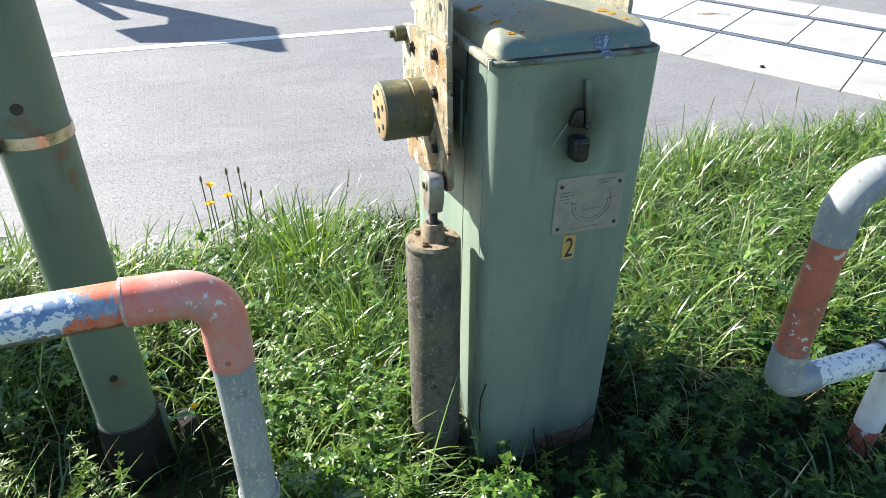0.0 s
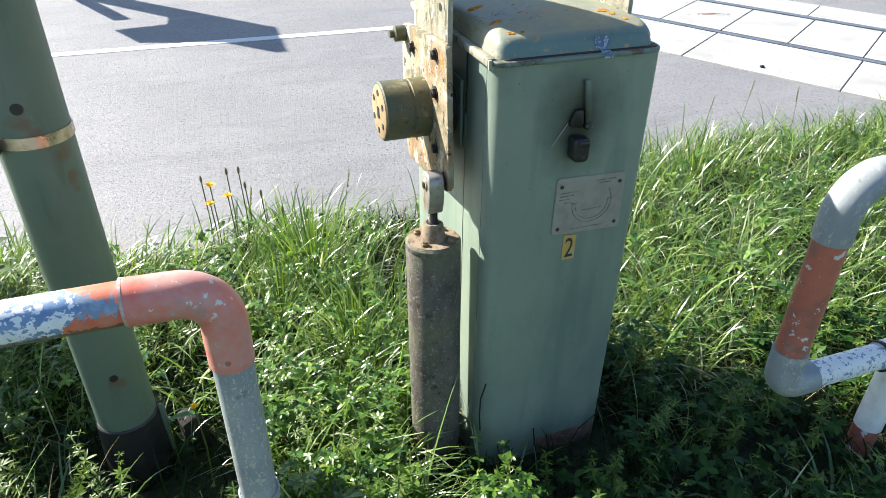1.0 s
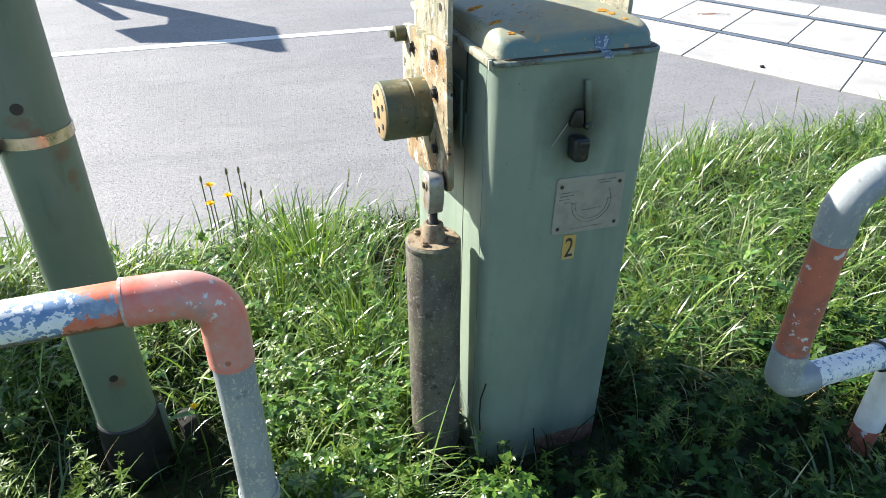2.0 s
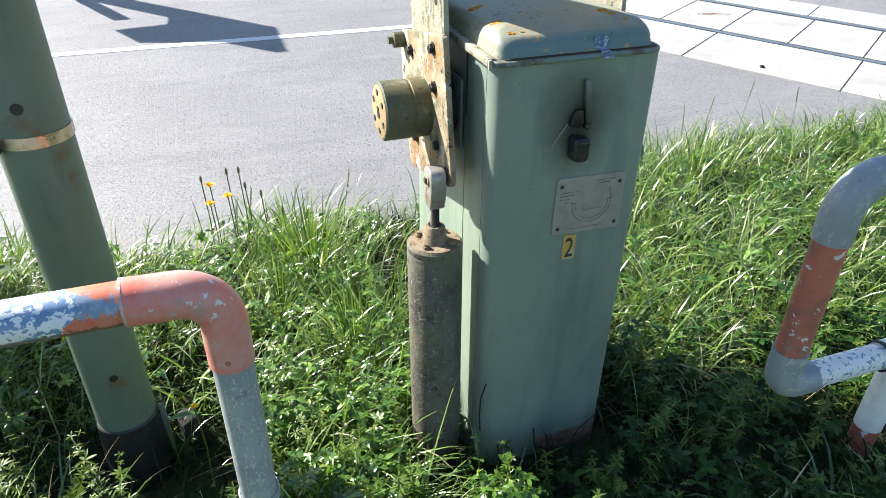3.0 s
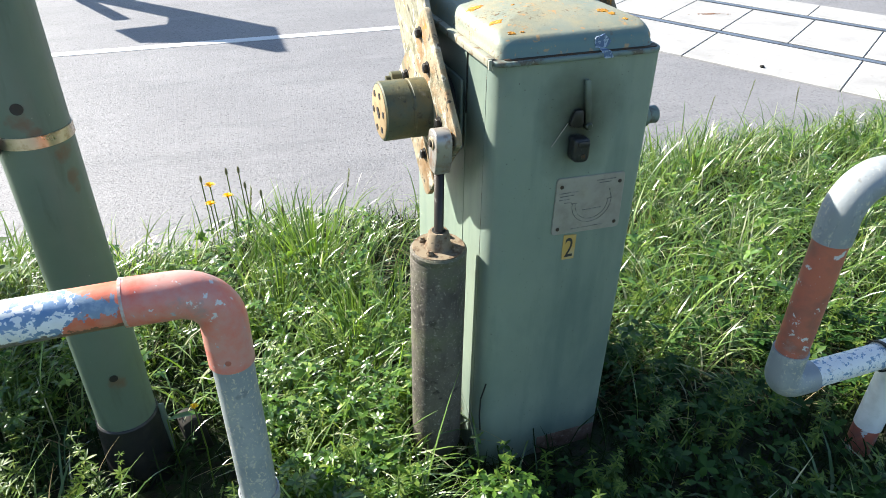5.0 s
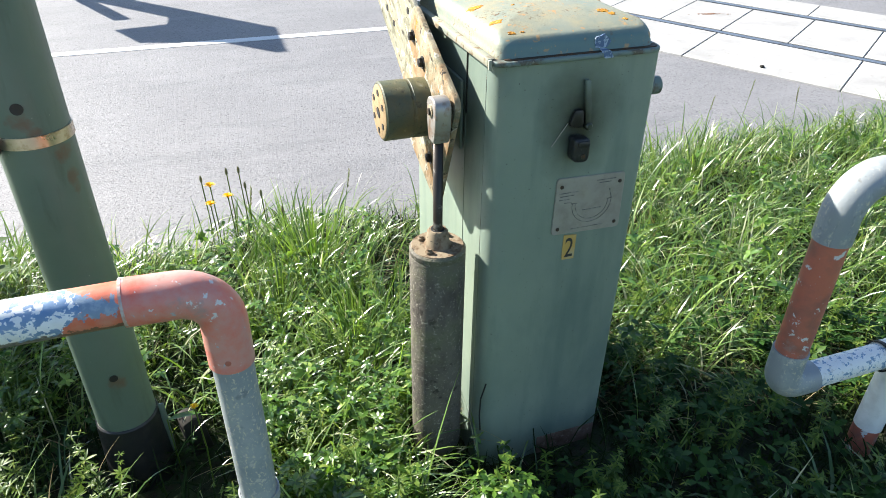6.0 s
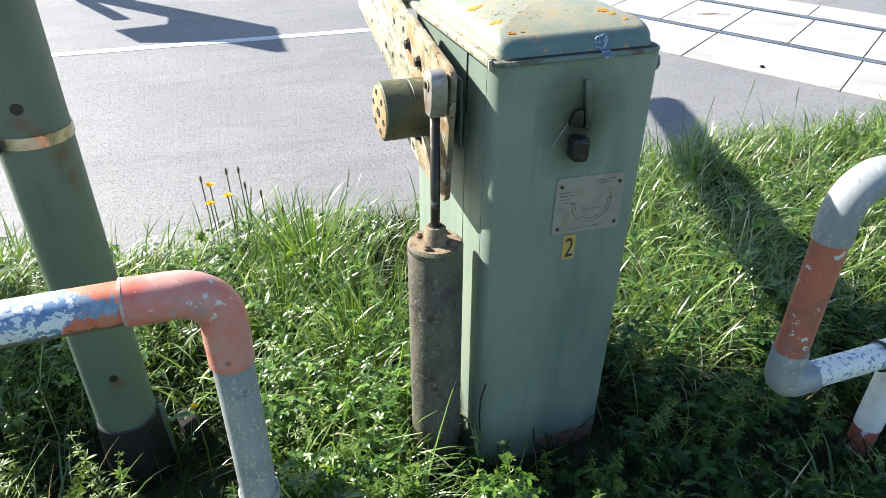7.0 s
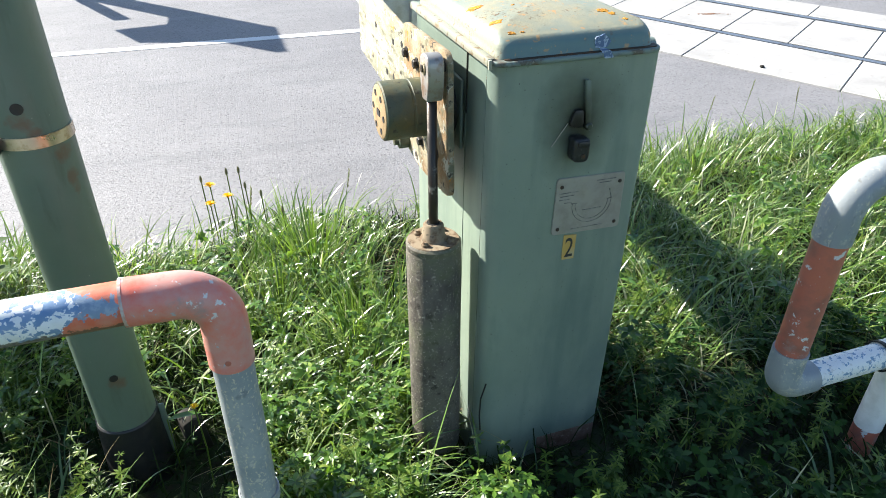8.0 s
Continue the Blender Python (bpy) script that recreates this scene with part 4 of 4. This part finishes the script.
def leaves(name, pos, way, up, length, width, material, label, category, cup=0.25):
    """Small pointed leaves, each of two folded halves: pos, way (along), up (n, 3)."""
    n = len(pos)
    side = np.cross(way, up)
    side /= np.linalg.norm(side, axis=1, keepdims=True) + 1e-9
    up = np.cross(side, way)
    st = np.array([0.0, 0.3, 0.65, 1.0])
    wd = np.array([0.12, 0.85, 0.9, 0.05])
    mid = pos[:, None] + way[:, None] * (st[None, :, None] * length[:, None, None]) - up[:, None] * (0.25 * (st ** 2)[None, :, None] * length[:, None, None])
    off = side[:, None] * (wd[None, :, None] * width[:, None, None] * 0.5)
    lift = up[:, None] * (cup * wd[None, :, None] * width[:, None, None] * 0.5)
    co = np.stack([mid - off + lift, mid, mid + off + lift], 2).reshape(n, 12, 3)
    q = []
    for k in range(3):
        q += [[3 * k, 3 * k + 1, 3 * k + 4, 3 * k + 3], [3 * k + 1, 3 * k + 2, 3 * k + 5, 3 * k + 4]]
    loops = (np.array(q)[None] + (np.arange(n) * 12)[:, None, None]).reshape(-1, 4)
    return mesh_from(name, co.reshape(-1, 3), 4, loops, material, label, category)


def scatter(n, x0, x1, y0, y1, clump=0.0, scale=3.0, seed=0.0):
    """n random places, thinned into clumps."""
    x, y = rng.uniform(x0, x1, n), rng.uniform(y0, y1, n)
    if clump:
        v = np.array([noise.noise((a * scale, b * scale, seed)) for a, b in zip(x, y)])
        keep = rng.random(n) < np.clip(0.5 + clump * v, 0.03, 1)
        x, y = x[keep], y[keep]
    return x, y


def thin(x, y):
    """Places to keep: fewer plants in the hollow by the pole, none close in front of the pole's shoe or the damper."""
    p = np.ones(len(x))
    p = np.where((x < -0.07) & (y < 1.68), 0.13, p)
    p = np.where(((x + 0.33) / 0.17) ** 2 + ((y - 1.43) / 0.16) ** 2 < 1, 0.05, p)
    p = np.where(((x + 0.19) / 0.13) ** 2 + ((y - 1.44) / 0.20) ** 2 < 1, 0.05, p)
    p = np.where(((x + 0.19) / 0.20) ** 2 + ((y - 1.84) / 0.22) ** 2 < 1, 0.3, p)
    p = np.where(((x - 0.43) / 0.10) ** 2 + ((y - 1.20) / 0.11) ** 2 < 1, 0.03, p)
    p = np.where((x > 0.48) & (x < 0.95) & (y < 1.24) & (y > 1.06), 0.10, p)
    p = np.where(((x - 1.64) / 0.12) ** 2 + ((y - 0.86) / 0.10) ** 2 < 1, 0.1, p)
    return rng.random(len(x)) < p


def choose(x, y, m, scarce=True):
    ok = clear(x, y, m)
    if scarce:
        ok &= thin(x, y)
    edge = np.where(x > 0.95, VERGE_EDGE + 0.16, VERGE_EDGE) + 0.05 * np.sin(x * 5.0) + 0.03 * np.sin(x * 13.0)
    ok &= y < edge
    return x[ok], y[ok]


FAR = VERGE_EDGE + 0.25


def comb(x, y, seed, mean, spread):
    """The way the blades lean: neighbours lean alike."""
    v = np.array([noise.noise((p * 1.6, q * 1.6, seed)) for p, q in zip(x, y)])
    return mean + 2.6 * v + rng.normal(0, spread, len(x))


def build_grass():
    # low under-growth everywhere in view, coloured near-black for the shade between blades
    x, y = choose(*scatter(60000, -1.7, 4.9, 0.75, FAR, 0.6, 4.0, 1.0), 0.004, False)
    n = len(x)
    blades("shaded_growth", x, y, rng.gamma(5, 0.020, n), rng.uniform(0.003, 0.007, n), np.abs(rng.normal(0.3, 0.3, n)), rng.uniform(0, 6.283, n),
           rng.uniform(0.3, 1.9, n), M_GAP_SHADE, "short grass low on the verge, shade put into its dark green", "grass", 3)
    # middle growth
    x, y = choose(*scatter(24000, -1.7, 4.9, 1.0, FAR, 3.4, 4.5, 2.0), 0.006)
    keep = ~((x > 0.8) & (y < 1.36)) | (rng.random(len(x)) < 0.10)
    x, y = x[keep], y[keep]
    n = len(x)
    blades("grass", x, y, rng.gamma(7, 0.028, n), rng.uniform(0.003, 0.0070, n), np.abs(rng.normal(0.3, 0.25, n)), comb(x, y, 31.0, 0.2, 1.3),
           rng.uniform(0.3, 2.0, n), M_GRASS, "fresh green meadow grass on the verge", "grass")
    # long blades bowing over, combed by wind and rain
    x, y = choose(*scatter(16000, 0.85, 4.9, 1.34, FAR, 3.2, 5.0, 5.0), 0.01)
    n = len(x)
    blades("long_grass", x, y, rng.uniform(0.12, 0.38, n), rng.uniform(0.004, 0.0105, n), np.abs(rng.normal(0.4, 0.3, n)), comb(x, y, 33.0, 0.0, 1.5),
           rng.uniform(0.7, 2.7, n), M_GRASS, "long glossy green grass bowed over in the sun", "grass", 6)
    x, y = choose(*scatter(11000, -1.7, 0.52, 1.05, FAR, 1.6, 2.6, 9.0), 0.01)
    n = len(x)
    blades("long_grass", x, y, rng.uniform(0.14, 0.36, n), rng.uniform(0.0045, 0.0095, n), np.abs(rng.normal(0.3, 0.22, n)), comb(x, y, 35.0, 0.3, 1.0),
           rng.uniform(0.5, 2.2, n), M_GRASS, "long green grass between pole and cabinet", "grass", 6)
    # upright tufts
    for cx, cy, k, r, hgt in ((0.27, 2.36, 170, 0.12, 0.37), (0.33, 1.85, 130, 0.12, 0.32), (0.10, 2.05, 90, 0.12, 0.30), (0.50, 1.03, 50, 0.05, 0.17), (1.45, 2.5, 120, 0.15, 0.30), (2.3, 2.6, 120, 0.2, 0.30)):
        n = k
        a, d = rng.uniform(0, 6.283, n), np.abs(rng.normal(0, r, n))
        blades("grass_tuft", cx + d * np.cos(a), cy + d * np.sin(a), rng.uniform(0.6, 1.05, n) * hgt, rng.uniform(0.005, 0.010, n), rng.uniform(0.02, 0.3, n), a,
               rng.uniform(0.05, 0.8, n), M_GRASS, "upright tuft of bright green grass", "grass tuft", 6)
    # the verge beyond, to both sides and behind
    x, y = scatter(46000, -6.8, 8.8, -1.9, VERGE_EDGE)
    ok = ~((x > -1.5) & (x < 4.7) & (y > 0.85)) & ((x / 0.5) ** 2 + (y / 0.5) ** 2 > 1) & clear(x, y, 0.02)
    x, y = x[ok], y[ok]
    n = len(x)
    blades("verge_grass", x, y, rng.uniform(0.10, 0.26, n), rng.uniform(0.008, 0.016, n), np.abs(rng.normal(0.3, 0.25, n)), rng.uniform(0, 6.283, n),
           rng.uniform(0.3, 1.8, n), M_GRASS, "green grass on the verge further along", "grass", 3)
    # dry straw low down
    x, y = choose(*scatter(7000, -1.7, 4.5, 1.1, FAR, 1.2, 2.0, 3.0), 0.006)
    n = len(x)
    blades("dry_grass", x, y, rng.uniform(0.08, 0.28, n), rng.uniform(0.002, 0.0045, n), rng.uniform(0.2, 1.2, n), rng.uniform(0, 6.283, n),
           rng.uniform(0.2, 1.3, n), M_STRAW, "dry pale stalks low in the grass", "dry grass", 4)
    x, y = scatter(420, 0.98, 1.45, 1.30, 1.62)
    n = len(x)
    blades("dry_grass", x, y, rng.uniform(0.06, 0.16, n), rng.uniform(0.003, 0.006, n), rng.uniform(0.5, 1.4, n), rng.uniform(0, 6.283, n),
           rng.uniform(0.2, 1.2, n), M_STRAW, "trampled brown straw behind the cabinet", "dry grass", 4)


def build_weeds():
    # whorled creeping weeds, stems with star-shaped rings of narrow leaves
    P, W, U, L, B, stems = [], [], [], [], [], []
    xs, ys = scatter(1000, -1.3, 0.55, 0.85, 2.2, 0.9, 3.5, 12.0)
    xs2, ys2 = scatter(300, 0.3, 2.2, 0.85, 1.4, 0.7, 3.5, 14.0)
    xs3, ys3 = scatter(420, 0.95, 3.4, 1.4, 2.7, 1.2, 3.5, 15.0)
    xs, ys = choose(np.concatenate([xs, xs2, xs3]), np.concatenate([ys, ys2, ys3]), 0.03)
    xs4, ys4 = scatter(24, -0.80, -0.44, 1.32, 1.62)
    xs5, ys5 = scatter(8, -0.36, -0.12, 1.12, 1.30)
    xs, ys = np.concatenate([xs, xs4, xs5]), np.concatenate([ys, ys4, ys5])
    for x, y in zip(xs, ys):
        h = rng.uniform(0.10, 0.32)
        az, ln = rng.uniform(0, 6.283), rng.uniform(0.05, 0.6)
        ax = Vector((math.cos(az) * math.sin(ln), math.sin(az) * math.sin(ln), math.cos(ln)))
        stems.append((x, y, h, ln, az))
        u = ax.orthogonal().normalized()
        v = ax.cross(u)
        k = 0.05
        while k < h:
            c = Vector((x, y, 0)) + ax * k
            m = rng.integers(5, 9)
            size = rng.uniform(0.014, 0.030) * (1.1 if k < h * 0.8 else 0.7)
            for j in range(m):
                a = 2 * math.pi * j / m + k * 20 + rng.normal(0, 0.15)
                d = (u * math.cos(a) + v * math.sin(a)) + ax * rng.normal(0.2, 0.25)
                P.append(c), W.append(d.normalized()), U.append(ax), L.append(size * rng.uniform(0.8, 1.15)), B.append(size * 0.27)
            k += rng.uniform(0.022, 0.045)
    leaves("creeping_weeds", np.array(P), np.array(W), np.array(U), np.array(L), np.array(B), M_WEED, "whorled green creeping weeds in the grass", "weeds")
    s = np.array(stems)
    n = len(s)
    blades("weed_stems", s[:, 0], s[:, 1], s[:, 2], np.full(n, 0.003), s[:, 3], s[:, 4], np.zeros(n), M_WEED, "thin green stalks of the creeping weeds", "weeds", 3)
    # leafy plants: broad, tinted sunlit before the damper; low, tinted shaded before the cabinet
    for name, count, box, zr, sz, mt, label in (
            ("leafy_weeds", 3000, (-0.10, 0.60, 0.80, 1.55), (0.03, 0.20), (0.014, 0.032), M_LEAF_SUN, "broad-leaved weeds before the damper in the sunlit leaf colour"),
            ("leafy_weeds", 2400, (-1.5, 0.55, 1.5, 2.7), (0.05, 0.22), (0.014, 0.032), M_LEAF_SUN, "broad-leaved weeds among the grass by the pole"),
            ("leafy_weeds", 1300, (0.9, 4.6, 1.4, 2.85), (0.06, 0.24), (0.018, 0.042), M_LEAF_SUN, "broad-leaved weeds among the long grass"),
            ("low_weeds", 3000, (0.45, 2.6, 0.72, 1.5), (0.03, 0.14), (0.016, 0.038), M_LEAF_SHADE, "low clover-like weeds round the cabinet, shade put into their colour"),
            ("low_weeds", 3000, (-1.3, -0.05, 0.8, 1.7), (0.0, 0.08), (0.016, 0.036), M_LEAF_SHADE, "low leafy weeds in the hollow by the pole, shade put into their colour")):
        P, W, U, L, B = [], [], [], [], []
        xs, ys = choose(*scatter(count, *box, 3.0, 6.5, 20.0 + count), 0.02)
        inner = ys < VERGE_EDGE - 0.16
        xs, ys = xs[inner], ys[inner]
        for x, y in zip(xs, ys):
            z = zr[0] + (zr[1] - zr[0]) * rng.random() ** 0.6
            az, ln = rng.uniform(0, 6.283), abs(rng.normal(0, 0.45))
            up = Vector((math.cos(az) * math.sin(ln), math.sin(az) * math.sin(ln), math.cos(ln)))
            u = up.orthogonal().normalized()
            v = up.cross(u)
            a0 = rng.uniform(0, 6.283)
            m = rng.choice([2, 3, 3, 5, 6])
            size = rng.uniform(*sz)
            for j in range(m):
                a = a0 + 2 * math.pi * j / m + rng.normal(0, 0.2)
                d = u * math.cos(a) + v * math.sin(a) + up * rng.normal(0.12, 0.2)
                P.append((x, y, z)), W.append(d.normalized()), U.append(up), L.append(size * rng.uniform(0.75, 1.2)), B.append(size * rng.uniform(0.42, 0.62))
        leaves(name, np.array(P), np.array(W), np.array(U), np.array(L), np.array(B), mt, label, "weeds", 0.18)
    # a few large leaves standing on their own
    for x, y, z, az, el, ln, wd, mt in ((0.262, 1.10, 0.09, 1.0, 1.25, 0.085, 0.040, M_FELT), (0.315, 1.13, 0.06, -0.6, 0.5, 0.07, 0.035, M_LEAF_SUN), (0.16, 1.05, 0.08, 2.4, 0.9, 0.07, 0.032, M_LEAF_SUN),
                                        (-0.27, 1.50, 0.20, 0.2, 0.05, 0.09, 0.022, M_LEAF_SUN), (0.23, 1.02, 0.10, 3.2, 0.6, 0.06, 0.03, M_LEAF_SUN)):
        d = np.array([[math.cos(az) * math.cos(el), math.sin(az) * math.cos(el), math.sin(el)]])
        up = np.array([[-math.cos(az) * math.sin(el), -math.sin(az) * math.sin(el), math.cos(el)]])
        ob = leaves("large_leaf", np.array([[x, y, z]]), d, up, np.array([ln]), np.array([wd]), mt, "single large pointed leaf among the weeds", "leaf", 0.2)
        st_ = tube([(x, y, -0.02), (x, y, z)], 0.0018, 6, wall=0.0006)
        part("leaf_stalk", st_, M_WEED, ob)


def build_shade_weeds():
    """Tall leafy verge weeds added out of view; dappled shade for the pole's hollow."""
    P, W, U, L, B, stems = [], [], [], [], [], []
    for i in range(60):
        x, y, h = rng.uniform(-1.20, -0.86), rng.uniform(2.0, 2.55), rng.uniform(0.48, 0.72)
        az, ln = rng.uniform(0, 6.283), rng.uniform(0.0, 0.12)
        stems.append((x, y, h, ln, az))
        for k in range(16):
            z = h * (0.2 + 0.8 * k / 16)
            a = k * 1.62 + rng.normal(0, 0.2)
            P.append((x + math.cos(az) * math.sin(ln) * z, y + math.sin(az) * math.sin(ln) * z, z * math.cos(ln))), W.append((math.cos(a) * 0.9, math.sin(a) * 0.9, 0.3)), U.append((-math.cos(a) * 0.3, -math.sin(a) * 0.3, 0.95))
            L.append(rng.uniform(0.06, 0.11)), B.append(rng.uniform(0.025, 0.045))
    leaves("shade_weeds", np.array(P), np.array(W), np.array(U), np.array(L), np.array(B), M_WEED, "unseen tall green leafy weeds, added on the verge to shade the hollow", "weeds", 0.15)
    st_ = np.array(stems)
    n = len(st_)
    blades("weed_stems", st_[:, 0], st_[:, 1], st_[:, 2], np.full(n, 0.006), st_[:, 3], st_[:, 4], np.zeros(n), M_WEED, "green stalks of the unseen weeds added for shade", "weeds", 3)


def build_seed_stalk(x, y, h, lean):
    g = thing("seed_stalk", x, y, 0, "tall grass stalk with a small green seed head", "grass stalk", "seed stalks along the verge")
    top = Vector((lean, -0.3 * lean, h))
    part("stalk", tube([(0, 0, -0.01), top * 0.5 + Vector((-0.1 * lean, 0, 0.02)), top], 0.0014, 6, wall=0.0005), M_GRASS, g)
    P, W, U, L, B = [], [], [], [], []
    for k in range(26):
        f = k / 26
        a = k * 2.4
        P.append(top * (1 - 0.22 * f)), W.append((math.cos(a) * 0.6, math.sin(a) * 0.6, 0.7)), U.append((math.cos(a), math.sin(a), 0.1))
        L.append(0.011), B.append(0.005)
    hd = leaves("seed_head", np.array(P), np.array(W), np.array(U, float) + 1e-3, np.array(L), np.array(B), M_SEED, "", "")
    del hd["kind"]
    hd.parent = g


def build_dandelion(x, y, h, open_=True, size=1.0):
    d = thing("dandelion", x, y, 0, "yellow dandelion flower on a thin stalk" if open_ else "closed dandelion seed head on a thin stalk", "flower", "dandelions in the grass")
    part("stalk", tube([(0, 0, -0.01), (0.006, 0.0, h * 0.5), (0.0, 0.004, h)], 0.0022, 8, wall=0.0008), M_WEED, d)
    if open_:
        bm = bmesh.new()
        for k in range(34):
            a, tilt, r = k * 2.4, 0.15 + 0.8 * (k / 34), 0.023 * size * (0.5 + 0.5 * (1 - k / 34))
            e = Vector((math.cos(a) * math.cos(tilt), math.sin(a) * math.cos(tilt), math.sin(tilt)))
            s = Vector((-math.sin(a), math.cos(a), 0)) * 0.0034 * size
            c = Vector((0, 0.004, h))
            q = [bm.verts.new(p) for p in (c - s * 0.5, c + s * 0.5, c + e * r + s, c + e * r - s)]
            bm.faces.new(q)
        part("petals", bm, M_PETAL, d, "bright yellow petals")
    part("head", turned([(-0.012, 0.001), (-0.006, 0.005), (0.006, 0.006), (0.020, 0.003), (0.022, 0.0)] if not open_ else [(-0.010, 0.002), (-0.004, 0.006), (0.0, 0.004)], (0, 0.004, h), (0, 0, 1), 10), M_SEED, d)


build_grass()
build_weeds()
build_shade_weeds()
for x, y, h, o in ((-0.074, 2.60, 0.355, True), (-0.013, 2.58, 0.307, True), (-0.085, 2.58, 0.283, True), (-0.1836, 1.41, 0.305, True), (-0.104, 2.62, 0.372, False), (-0.003, 2.62, 0.392, False), (0.044, 2.62, 0.392, False),
                   (0.118, 2.60, 0.285, False), (0.188, 2.5, 0.25, False), (0.06, 2.6, 0.33, False)):
    build_dandelion(x, y, h, o, 1.0 if y > 2 else 0.55)

for x, y, h, ln in ((1.62, 2.75, 0.47, -0.06), (1.30, 2.70, 0.40, 0.02), (1.42, 2.72, 0.42, 0.03), (2.05, 2.80, 0.40, -0.07), (1.85, 2.8, 0.36, -0.04), (2.75, 2.85, 0.42, 0.03), (1.24, 2.45, 0.46, -0.02), (2.45, 2.8, 0.38, 0.04), (3.1, 2.8, 0.36, -0.03),
                    (0.42, 2.5, 0.40, 0.05), (-0.52, 2.4, 0.36, -0.03), (0.02, 2.5, 0.38, 0.06)):
    build_seed_stalk(x, y, h, ln)


# ---- what moves ----
ARM_TURN = [(0.0, 0.0), (1.7, 0.0), (2.2, 0.0), (2.5, -1.2), (2.8, -4.2), (3.0, -6.8), (3.5, -14.2), (4.0, -21.7), (4.5, -30.4), (4.7, -34.1), (5.2, -43.6),
            (5.6, -51.9), (6.0, -60.0), (6.5, -68.9), (7.0, -76.1), (7.5, -82.0), (8.0, -86.8)]
CRANK = (0.198, -138.05)


def motions():
    arm_rows, damper_rows, rod_rows = [], [], []
    for t, a in ARM_TURN:
        arm_rows.append((t, pose(CX, AX_Y, AX_Z, a, 0, 0)))
        b = radians(CRANK[1] + a)
        y, z = AX_Y + CRANK[0] * math.cos(b) - DY, AX_Z + CRANK[0] * math.sin(b) - DZ
        damper_rows.append((t, pose(DX, DY, DZ, math.degrees(math.atan2(-y, z)), 0, 0)))
        rod_rows.append((t, pose(0, 0, math.hypot(y, z))))
    walk(ARM, arm_rows)
    walk(DAMPER, damper_rows)
    walk(ROD, rod_rows)


motions()
